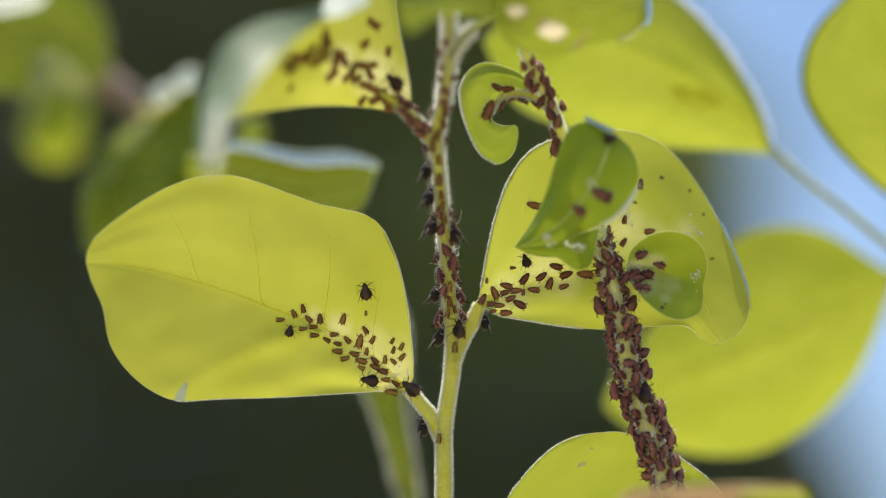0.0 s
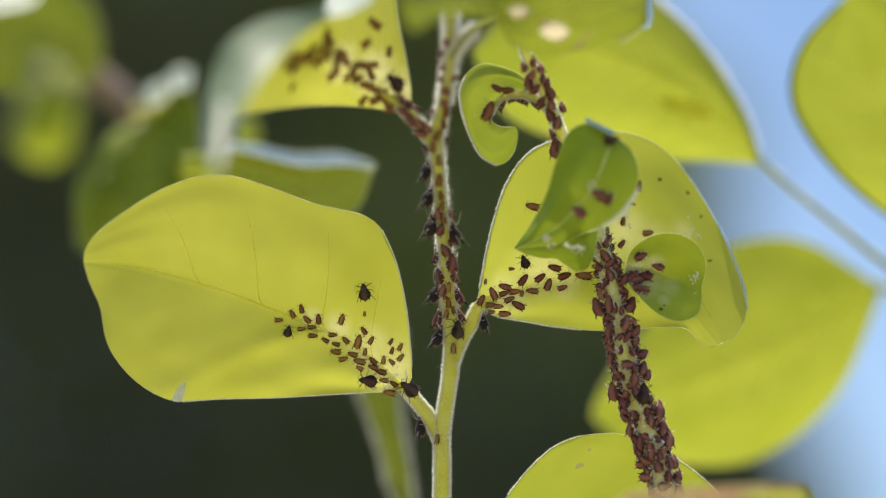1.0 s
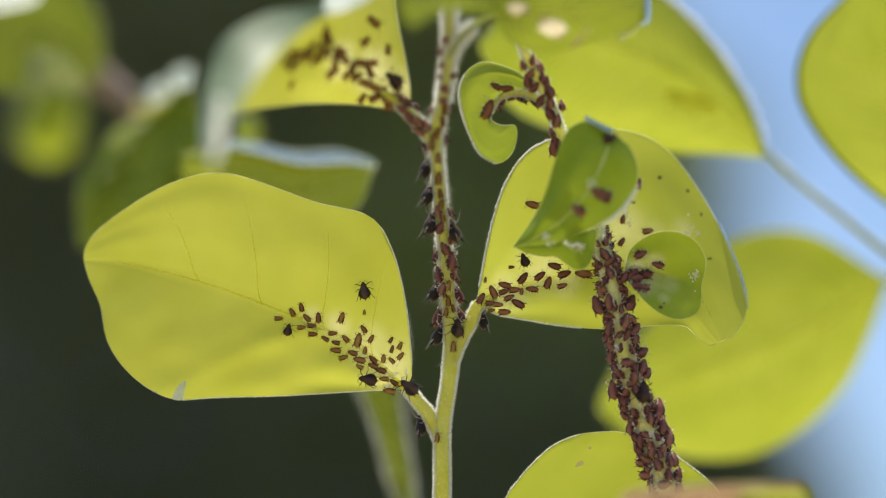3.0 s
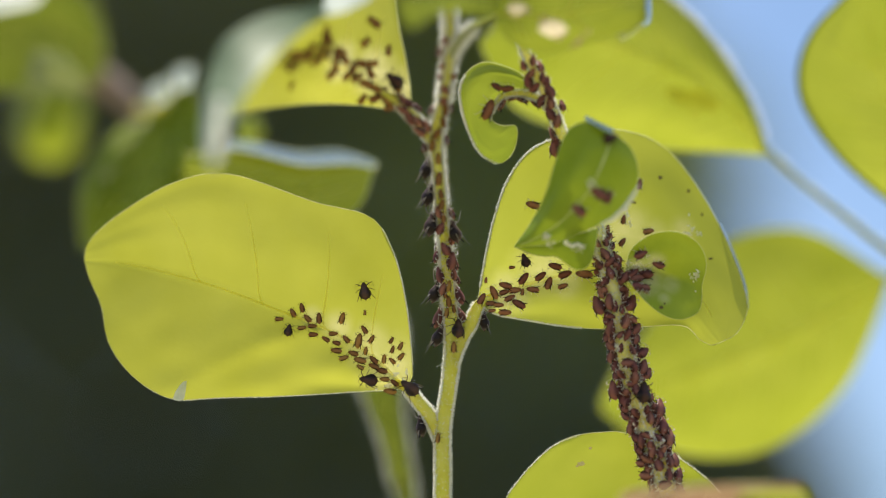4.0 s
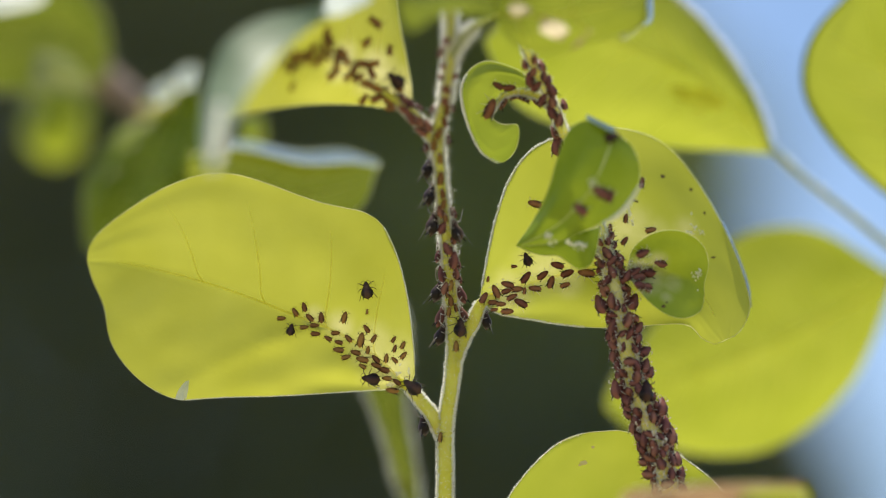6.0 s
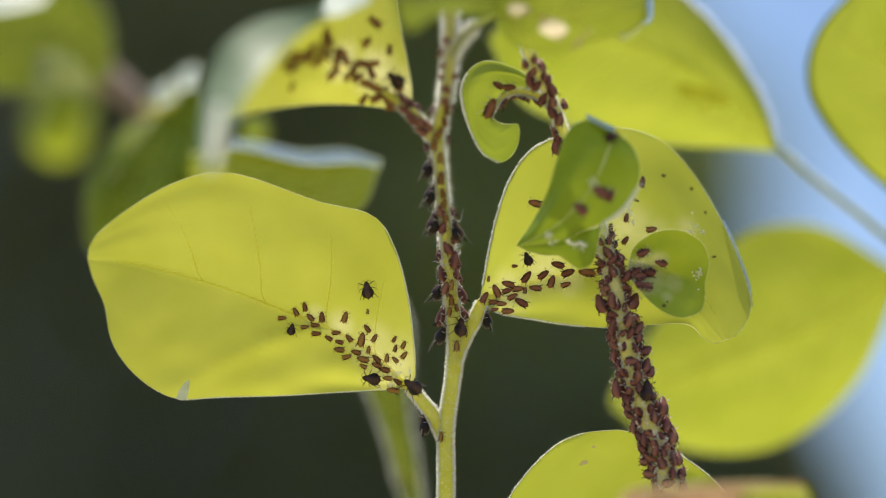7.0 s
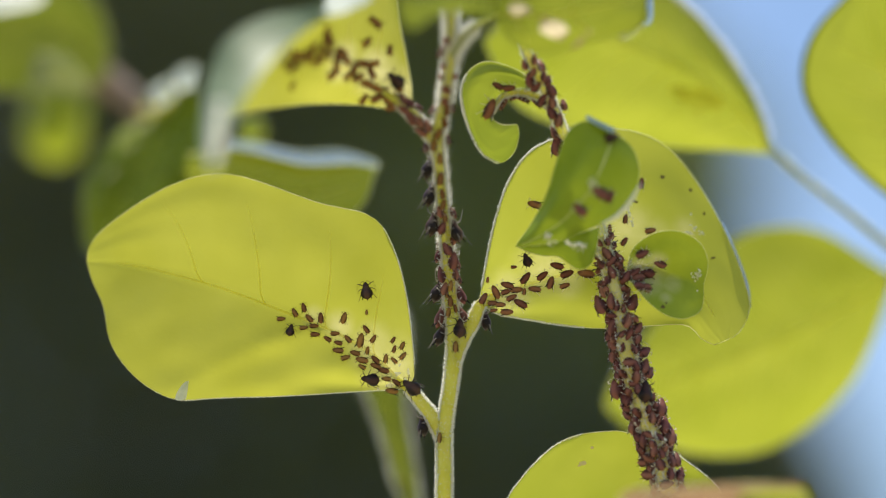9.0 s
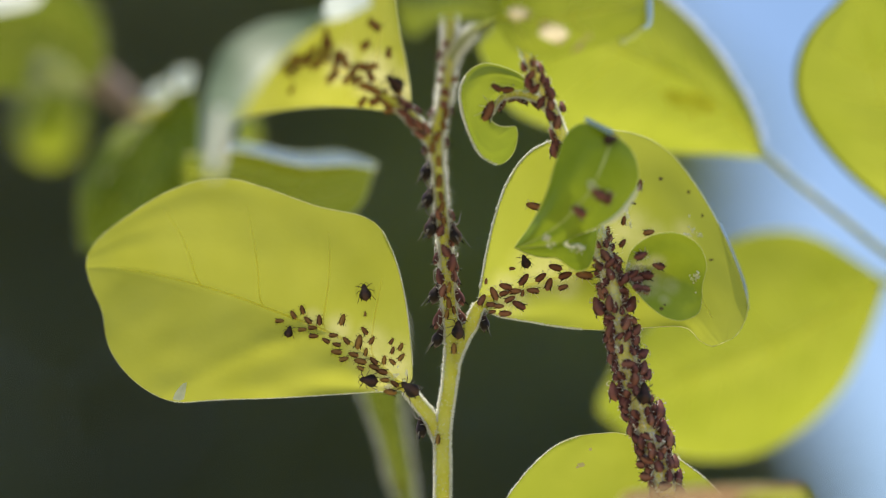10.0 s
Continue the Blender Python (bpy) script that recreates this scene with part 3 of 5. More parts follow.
    for k, row in enumerate(((1171, 315, 4, 3, 0), (1221, 338, 3, 3, 0), (1122, 358, 6, 2, 160), (1245, 380, 2, 3, 0), (1260, 458, 4, 2, 10), (1100, 290, 2, 2, 0))):
        scar(lb, "leaf_b", *row, 100 + k, True)
    for k, row in enumerate(((1112, 382, 3, 6, 20), (1118, 398, 2, 4, 0), (1108, 372, 2, 2, 0), (1222, 380, 2, 2, 0), (1215, 412, 4, 1.5, 10), (1228, 410, 2.4, 1.5, 0), (1238, 416, 2, 1.5, 0))):
        scar(lb, "leaf_b", *row, 140 + k, flake=True)
    flecks(lb, "leaf_b", ((1108, 370), (1118, 400)), 7, 187)
    flecks(lb, "leaf_b", ((1210, 411), (1240, 415)), 7, 188)
    roll = leaf_sheet([(1272, 394, 6.5), (1296, 450, 5.65), (1314, 505, 4.7), (1323, 546, 3.7)], [(1275, 394, 6.9), (1300, 450, 6.1), (1319, 505, 5.1), (1326, 547, 4.1)],
                      [(1278, 394, 8.0), (1303, 449, 7.3), (1323, 504, 6.4), (1329, 545, 5.3)], 24, 5, 0.1, 0.05, seed=31)
    part("rolled_rim", mesh_of("rolled_rim", *sheet_faces(roll), LEAF_SHEEN), lb, "rolled rim shining with sky light")
    # upper leaf, bent over towards the front
    c = leaf_sheet([(722, 204, -9), (690, 196, -9.5), (640, 189, -10), (590, 187, -11), (540, 188, -14), (490, 194, -18), (440, 203, -24), (400, 218, -29)],
                   [(722, 200, -9), (690, 172, -9.8), (640, 142, -12), (580, 112, -16), (520, 96, -21), (460, 90, -29), (410, 130, -33), (398, 215, -31)],
                   [(726, 196, -9), (728, 175, -9), (716, 100, -9.5), (703, 40, -10), (690, -20, -11), (650, -30, -14), (585, 14, -20), (505, 44, -27), (430, 90, -32), (396, 210, -30)], seed=3)
    lc = leaf(s, c, blade_c, "yellow-green leaf bent over, crowded with aphids", key="leaf_c")
    inner = [(578, 36, -28), (550, 50, -31), (516, 76, -35), (474, 118, -39), (432, 176, -43), (404, 235, -47), (384, 300, -50)]
    outer = [(570, 10, -28), (524, 22, -31), (458, 36, -34), (392, 80, -36), (362, 152, -37), (352, 245, -41), (366, 306, -48)]
    cf = leaf_sheet(inner, [tuple((p + q) / 2 for p, q in zip(*ends)) for ends in zip(inner, outer)], outer, 30, 8, 0.0, 0.02, seed=4)
    # Cream sheet paints the sun glare on the flap's tip.
    dry = leaf_sheet([(398, 186, -46), (392, 235, -48), (386, 280, -51), (374, 306, -52)], [(386, 184, -45), (381, 236, -47.4), (378, 282, -50.6), (373, 308, -52)],
                     [(376, 186, -44), (370, 240, -46.6), (369, 286, -50), (371, 308, -52)], 16, 5, 0.2, 0.1, seed=35)
    part("dry_tip", mesh_of("dry_tip", *sheet_faces(dry), GLARE_CREAM), s, "cream sheet standing in for sun on the leaf tip")
    tuck = leaf_sheet([(564, 30, -30), (585, 32, -30), (615, 24, -29), (655, 4, -28)], [(568, 16, -25.5), (590, 16, -25.5), (616, 8, -24.5), (652, -8, -23.5)],
                      [(577, -6, -18), (595, -8, -18), (618, -14, -17), (650, -22, -17)], 20, 6, 0.2, 0.1, seed=33)
    leaf(s, tuck, LEAF_SKY_TINT, "rolled leaf rim, sky sheen in its colour", veins=0, rib=0, edge=0)
    leaf(s, cf, LEAF_FLAP, "folded leaf flap, sky sheen partly in its colour", veins=0, rib=0, edge=0)
    # small leaves at the top
    e = leaf_sheet([(872, 34, -19), (905, 82, -20), (960, 100, -20), (1030, 86, -20), (1090, 62, -19), (1135, 45, -18), (1142, 10, -18)],
                   [(872, 30, -19), (920, 30, -21), (970, 30, -22), (1030, 20, -22), (1080, 10, -21), (1120, 5, -19), (1143, 5, -18)],
                   [(872, 26, -19), (890, -30, -20), (950, -60, -22), (1030, -70, -22), (1090, -60, -21), (1130, -40, -19), (1143, 0, -18)], seed=5)
    le = leaf(s, e, LEAF_GREEN, "green leaf with dry pale scars", key="leaf_e", veins=2, edge=0, holes=((914, 20, 15, 10), (978, 55, 21, 12)))
    for k, row in enumerate(((914, 20, 20, 14, 0), (978, 55, 28, 17, -25), (1018, 84, 22, 6, 50), (1040, 60, 6, 4, 0))):
        scar(le, "leaf_e", *row, 60 + k)
    roll = leaf_sheet([(1090, 66, -19.5), (1122, 52, -18.4), (1137, 34, -18.2), (1139, -10, -18.2)], [(1094, 71, -18.5), (1129, 58, -16), (1146, 36, -15.8), (1147, -12, -15.8)],
                      [(1098, 75, -17), (1134, 62, -13), (1152, 38, -12.5), (1153, -14, -12.5)], 20, 5, 0.2, 0.1, seed=32)
    part("rolled_rim", mesh_of("rolled_rim", *sheet_faces(roll), LEAF_SHEEN), le, "rolled rim shining with sky light")
    e2 = leaf_sheet([(880, 30, -20), (835, 30, -28), (790, 26, -33), (755, 42, -36), (728, 60, -38), (706, 40, -39), (694, -10, -40)],
                    [(880, 10, -20), (835, 5, -30), (790, 0, -36), (755, 0, -39), (728, 0, -41), (708, -10, -42), (692, -30, -42)],
                    [(880, -10, -20), (850, -40, -28), (800, -60, -33), (760, -65, -36), (730, -65, -38), (708, -55, -39), (693, -40, -40)], 28, 8, seed=6)
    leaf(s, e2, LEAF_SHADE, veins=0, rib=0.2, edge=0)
    hairs(s, fuzz, 0.0000023, 0.00042, 3, 0.93, 0.00005)
    hairs(s, [(pts[:9], rad[:9])], 0.000006, 0.0008, 9, 0.85, 0.000028)
    hairs(s, [(pts[:4], rad[:4]), fuzz[4]], 0.000006, 0.0010, 19, 0.95, 0.00004)
    hairs(s, [(pts[3:11], rad[3:11])], 0.00028, 0.0015, 16, 0.7, 0.00003)
    hairs(la, [([r[-1] for r in a[2:16:3]], [0.00005]), ([r[0] for r in a[1:30:3]], [0.00005])], 0.000012, 0.00012, 4, 0, 0.000024)
    hairs(lb, [([r[-1] for r in b[1:22:3]], [0.00003])], 0.00012, 0.00032, 26, 0, 0.00009)
    hairs(lb, [([r[-1] for r in b[1:22:3]], [0.00005]), ([r[0] for r in b[1:20:3]], [0.00005])], 0.000011, 0.00019, 6, 0, 0.000038)
    s["leaf_a"], s["leaf_b"] = la.name, lb.name
    return s


def build_young_shoot():
    """The shoot crowded with aphids, with curled leaves."""
    base = at(1190, 905, -3)
    foot = Vector((base.x + 0.03, base.y + 0.02, 0))
    s = thing("shrub_shoot", foot, "young shoot crowded with brown aphids and curled leaves", "shrub shoot", "shoots of the shrub")
    stem = [(905, 40, -10), (925, 85, -8), (945, 125, -6.5), (968, 170, -5), (988, 220, -4), (1010, 285, -1), (1040, 360, 0), (1063, 425, -1), (1080, 490, -2),
            (1097, 570, -2), (1112, 650, -2), (1138, 730, -2), (1166, 810, -2), (1185, 880, -2), (1196, 930, -3)]
    wide = [5, 6, 7.5, 8.5, 9.5, 10.5, 11, 11.5, 13, 14.5, 16, 17, 17.5, 18, 19, 24, 32]
    pts, rad = stalk(s, "stem", stem, wide, STEM_PALE, key="shoot", down=[base.lerp(foot, 0.4), foot])
    fuzz = [(pts[:14], rad[:14])]
    p, r = stalk(s, "petiole", [(984, 205, -4), (962, 180, -4), (925, 166, -4), (890, 172, -4), (868, 200, -4)], [7.5, 6.5, 5.5, 4, 2], key="stalk_d")
    fuzz.append((p, r))
    d = leaf_sheet([(950, 182, -4), (925, 170, -4), (900, 170, -4), (876, 188, -4), (868, 208, -4), (885, 222, -4), (914, 222, -4)],
                   [(950, 166, -4), (915, 146, -4.2), (875, 142, -4.4), (846, 165, -4.4), (842, 205, -4.2), (868, 250, -4), (916, 232, -4)],
                   [(950, 150, -4), (905, 122, -4), (850, 112, -4), (815, 150, -4), (822, 212, -4), (850, 272, -3.6), (885, 291, -3.6), (910, 268, -3.8), (918, 236, -4)], 40, 8, 0.2, seed=7)
    ld = leaf(s, d, LEAF_MID, "young leaf curled into a hook", key="leaf_d", veins=0, rib=0, edge=0.00003)
    part("dry_rim", mesh_of("dry_rim", *tube([r[-1] - AHEAD * 0.0001 for r in d[15:27:2]], [0.8 * SPAN, 2.6 * SPAN, 3.0 * SPAN, 2.4 * SPAN, 0.8 * SPAN], 8, 30, 0.5, 4), WAX_GLINT), ld, "whitish dry rim")
    hairs(ld, [([r[-1] for r in d[14:34:3]], [0.00004])], 0.000010, 0.00028, 43, 0, 0.00003)
    f = leaf_sheet([(1078, 232, -12), (1035, 216, -11), (1002, 236, -10), (982, 290, -10), (965, 345, -10), (940, 395, -7), (911, 437, -5)],
                   [(1084, 238, -12), (1070, 280, -13), (1050, 325, -13), (1022, 365, -12), (985, 400, -10), (945, 425, -8), (911, 438, -5)],
                   [(1090, 238, -12), (1118, 265, -11), (1130, 305, -10), (1120, 345, -9), (1085, 385, -9), (1035, 410, -9), (980, 432, -8), (911, 439, -5)], 36, 10, 1.0, 0.15, seed=8, folds=((0.0, 0.0, 0.9, 0.0, -0.22, 0.08), (0.2, 0.1, 0.4, 0.8, -0.2, 0.05), (0.45, -0.1, 0.6, -0.8, -0.2, 0.05)))
    lf = leaf(s, f, LEAF_FOLD, "dark green leaf curled downwards", key="leaf_f", veins=0, rib=0.2, edge=0.00002, ribbed=VEIN_PALE)
    # White scraps on this leaf stand in for bright glints.
    for k, row in enumerate(((968, 420, 8, 5, 50), (1045, 332, 4, 4, 10), (1064, 338, 5, 3, -30))):
        scar(lf, "leaf_f", *row, 70 + k, flake=True)
    lip = leaf_sheet([(1034, 213, -12.6), (1058, 226, -13.2), (1082, 238, -13.4)], [(1035, 209, -11.7), (1060, 221, -12.2), (1085, 234, -12.5)], [(1036, 205, -10.7), (1061, 217, -11.2), (1087, 230, -11.5)], 14, 4, 0.1, 0.05, seed=34)
    part("rolled_rim", mesh_of("rolled_rim", *sheet_faces(lip), LEAF_SHEEN), lf, "rolled rim shining with sky light")
    for k, (ends, number) in enumerate(((((964, 418), (974, 430)), 7), (((1046, 322), (1052, 330)), 5))):
        flecks(lf, "leaf_f", ends, number, 180 + k)
    # White beads stand in for sun glints along this margin.
    rim = units([(1062, 398, -12.4), (1084, 388, -12.6), (1104, 370, -12.8), (1121, 346, -13.0), (1131, 328, -13.2)])
    part("dry_rim", mesh_of("dry_rim", *tube(rim, [(1.2 + 2.6 * math.sin(math.pi * k / 26)) * (0.72 + 0.5 * (k % 2)) * SPAN for k in range(27)], 8, 80, 0.5, 3), HAIR), lf, "white beaded rim standing in for sun glints")
    f2 = leaf_sheet([(914, 439, -5), (935, 449, -5), (960, 455, -5.2), (985, 456, -5.6), (1002, 467, -6), (1022, 479, -6), (1044, 470, -6), (1055, 440, -6)],
                    [(914, 438, -5), (955, 444, -6), (985, 450, -7), (1015, 455, -7), (1040, 446, -7), (1056, 430, -6)],
                    [(914, 437, -5), (960, 428, -6), (995, 424, -7), (1025, 415, -7), (1045, 408, -7), (1060, 404, -6)], 26, 6, 0.25, seed=9)
    lg = leaf(s, f2, LEAF_FOLD, key="leaf_f_flap", veins=0, rib=0, edge=0.00004)
    for k, row in enumerate(((1006, 433, 6, 3, -20), (1016, 436, 5, 2, -10), (1029, 439, 7, 2, -5), (972, 432, 5, 3, 40))):
        scar(lg, "leaf_f_flap", *row, 80 + k, flake=True)
    flecks(lg, "leaf_f_flap", ((1002, 431), (1034, 440)), 14, 185)
    g = leaf_sheet([(1108, 492, -3), (1125, 512, -4), (1145, 535, -4.5), (1175, 558, -4.5), (1208, 566, -4), (1238, 552, -3), (1245, 522, -3)],
                   [(1106, 486, -3), (1135, 488, -2), (1160, 490, -1.5), (1190, 492, -1.5), (1215, 497, -2), (1232, 505, -2.5), (1244, 516, -3)],
                   [(1108, 480, -3), (1118, 442, -4), (1155, 415, -4.5), (1200, 411, -4.5), (1238, 432, -4), (1252, 468, -3.5), (1244, 505, -3)], 34, 10, 0.3, seed=10)
    waxy = leaf_material("leaf_cupped_fed_on", (0.20, 0.275, 0.010), (0.32, 0.395, 0.024), (0.24, 0.30, 0.017), (0.32, 0.38, 0.022), 0.11, 0.38, 0.25, grain=150, cream=0.6,
                         bleach=[(at(x, y, d) - foot, r * SPAN) for x, y, d, r in ((1160, 468, -3, 30), (1150, 500, -2.2, 44), (1185, 508, -1.8, 28), (1130, 478, -3, 36), (1130, 520, -3, 30), (1175, 530, -3, 20))])
    lg = leaf(s, g, waxy, "rounded green leaf cupped at its rim", key="leaf_g", veins=0, rib=0, edge=0.00002)
    for k, row in enumerate(((1230, 486, 2.4, 3, 15), (1233, 493, 1.6, 3, 10), (1229, 499, 1.5, 2, 40), (1233, 516, 1.5, 1.5, 0), (1150, 512, 4, 1.6, -40))):
        scar(lg, "leaf_g", *row, 90 + k, flake=True)
    streaks = random.Random(15)
    wisps = []
    for _ in range(26):
        k, i0 = streaks.randint(-8, 8), streaks.randint(1, 8)
        wisps.append(([g[i0 + q][10 + k] - AHEAD * 0.00004 for q in (0, 1, 2, 3)], [0.00003]))
    hairs(lg, wisps, 0.00004, 0.00045, 15, 0, 0.000022)
    flecks(lg, "leaf_g", ((1229, 484), (1233, 500)), 6, 186)
    scar(lg, "leaf_g", 1146, 516, 5, 4, 20, 97, True, tone=AMBER)
    for k, row in enumerate(((1172, 545, 4, 3, 0), (1178, 538, 2, 2, 0))):
        scar(lg, "leaf_g", *row, 160 + k, True)
    h = leaf_sheet([(1080, 1010, 1), (960, 1000, 1), (890, 920, 1), (925, 845, 1), (985, 788, 1.2), (1030, 770, 1.4), (1062, 766, 1.5)],
                   [(1085, 1010, 1), (1085, 960, 1), (1085, 910, 1), (1088, 860, 1.3), (1090, 820, 1.5), (1092, 790, 1.5), (1092, 764, 1.5)],
                   [(1090, 1010, 1), (1220, 1010, 2), (1300, 940, 2), (1270, 865, 1.8), (1220, 822, 1.6), (1165, 786, 1.5), (1126, 771, 1.5)], cup=0.2, ripple=0.05, seed=11)
    lh = leaf(s, h, LEAF_BACK, key="leaf_h", veins=0, rib=0, edge=0.00003)
    hairs(lh, [([r[0] for r in h[12::4]], [0.00003]), ([r[-1] for r in h[12::4]], [0.00003])], 0.00003, 0.00022, 27, 0, 0.00004)
    scar(lh, "leaf_h", 1030, 822, 7, 4, 10, 95)
    scar(lh, "leaf_h", 1024, 826, 3, 2, 10, 99)
    scar(lh, "leaf_h", 1047, 794, 3, 2.4, 10, 96)
    stalk(s, "petiole", [(1085, 1010, 1), (1120, 1030, 0), (1165, 1035, -2), (1205, 1030, -3)], [6, 7, 8, 9])
    pk = leaf_sheet([(1200, 970, -22), (1140, 935, -24), (1098, 900, -30), (1104, 872, -34)],
                    [(1240, 975, -22), (1250, 935, -24), (1256, 898, -31), (1262, 860, -35)],
                    [(1280, 970, -22), (1400, 935, -24), (1424, 898, -30), (1416, 857, -34)], 24, 8, seed=12)
    pg = leaf_sheet([(1250, 972, -23), (1280, 935, -26), (1300, 905, -32), (1312, 874, -36)],
                    [(1270, 972, -23), (1320, 935, -26), (1350, 902, -33), (1368, 870, -37)],
                    [(1290, 972, -23), (1390, 935, -26), (1426, 905, -32), (1426, 870, -36)], 20, 6, seed=13)
    leaf(s, pg, LEAF_DULL, "young yellow-green leaf", veins=0)
    leaf(s, pk, LEAF_RED, "reddish young leaf", veins=0)
    stalk(s, "petiole", [(1240, 970, -30), (1235, 1010, -22), (1220, 1050, -12), (1200, 1060, -3)], [6, 7, 8, 9])
    hairs(s, fuzz, 0.0000028, 0.00045, 5, 0.85)
    sheds(s, pts[6:14], rad[6:14], 105, 51)
    hairs(s, [(pts[6:14], rad[6:14])], 0.00006, 0.0016, 8, 0.7, 0.00004)
    return s


def build_neighbour():
    """Broad leaves of the next branch, out of focus behind."""
    foot = rooted(at(1760, 700, 40))
    s = thing("shrub_shoot", foot, "neighbouring branch with broad yellow-green leaves behind", "shrub shoot", "shoots of the shrub")
    hub = at(1760, 560, 36)
    stalk(s, "stem", [(1740, 200, 33), (1750, 400, 35), (1760, 560, 36)], [12, 16, 20, 26, 34], STEM_OLD, down=[hub.lerp(foot, 0.5), foot])
    r1 = leaf_sheet([(1372, 272, 33), (1290, 266, 33), (1190, 262, 33), (1090, 250, 33), (990, 222, 33), (910, 180, 33), (858, 80, 33)],
                    [(1370, 268, 33), (1300, 190, 32), (1220, 130, 31), (1130, 90, 31), (1040, 60, 31), (950, 50, 32), (857, 75, 33)],
                    [(1368, 262, 33), (1340, 180, 33), (1285, 90, 33), (1215, 10, 33), (1120, -50, 33), (980, -60, 33), (856, 70, 33)], seed=13)
    ln = leaf(s, r1, LEAF_BACK, veins=5, key="leaf_r")
    for k, row in enumerate(((1225, 166, 30, 13, 8), (1260, 178, 24, 12, -15), (1196, 158, 13, 7, 0), (1240, 190, 14, 6, 20))):
        scar(ln, "leaf_r", *row, 120 + k, True, tone=SMUDGE)
    stalk(s, "petiole", [(1362, 258, 33), (1420, 312, 33), (1500, 376, 34), (1580, 440, 35), (1760, 560, 36)], [5.5, 5.5, 6, 7, 12], STEM_OLD)
    down = [(units([(1362, 258, 33), (1420, 312, 33), (1500, 376, 34), (1580, 440, 35)]), [5.5 * SPAN, 6 * SPAN, 7 * SPAN])]
    hairs(s, down, 0.00003, 0.0007, 41, 0.9, 0.00004)
    hairs(ln, [([r[-1] for r in r1[1:30:4]], [0.0001])], 0.00002, 0.0009, 42, 0, 0.00005)
    r2 = leaf_sheet([(1720, 400, 34), (1620, 375, 32), (1530, 310, 31), (1462, 235, 31), (1422, 150, 31), (1440, 60, 31), (1520, -30, 31)],
                    [(1720, 398, 34), (1670, 320, 32), (1620, 240, 31), (1580, 160, 31), (1555, 90, 31), (1540, 20, 31), (1525, -35, 31)],
                    [(1720, 396, 34), (1760, 320, 32), (1760, 200, 31), (1720, 100, 31), (1660, 20, 31), (1590, -30, 31), (1530, -38, 31)], seed=14)
    lr = leaf(s, r2, LEAF_BACK, veins=5, edge=0)
    part("margin", mesh_of("margin", *tube([r[0] for r in r2[::3]], [2.4 * SPAN, 4.4 * SPAN, 4.4 * SPAN, 2.4 * SPAN], 8, 50), LEAF_DEEP), lr, "dark rolled leaf margin")
    r3 = leaf_sheet([(1585, 490, 50), (1550, 590, 50), (1510, 675, 50), (1440, 750, 50), (1350, 798, 50), (1250, 806, 50), (1150, 780, 50), (1075, 725, 50)],
                    [(1583, 488, 50), (1500, 540, 49), (1420, 585, 48), (1340, 620, 48), (1260, 650, 48), (1180, 680, 49), (1120, 700, 50), (1073, 715, 50)],
                    [(1581, 486, 50), (1520, 446, 50), (1460, 412, 50), (1395, 400, 50), (1310, 420, 50), (1230, 490, 50), (1150, 580, 50), (1095, 660, 50), (1071, 708, 50)], seed=15)
    leaf(s, r3, LEAF_BACK, veins=5)
    stalk(s, "petiole", [(1575, 486, 50), (1640, 500, 44), (1760, 560, 36)], [8, 9, 11], STEM_OLD)
    return s


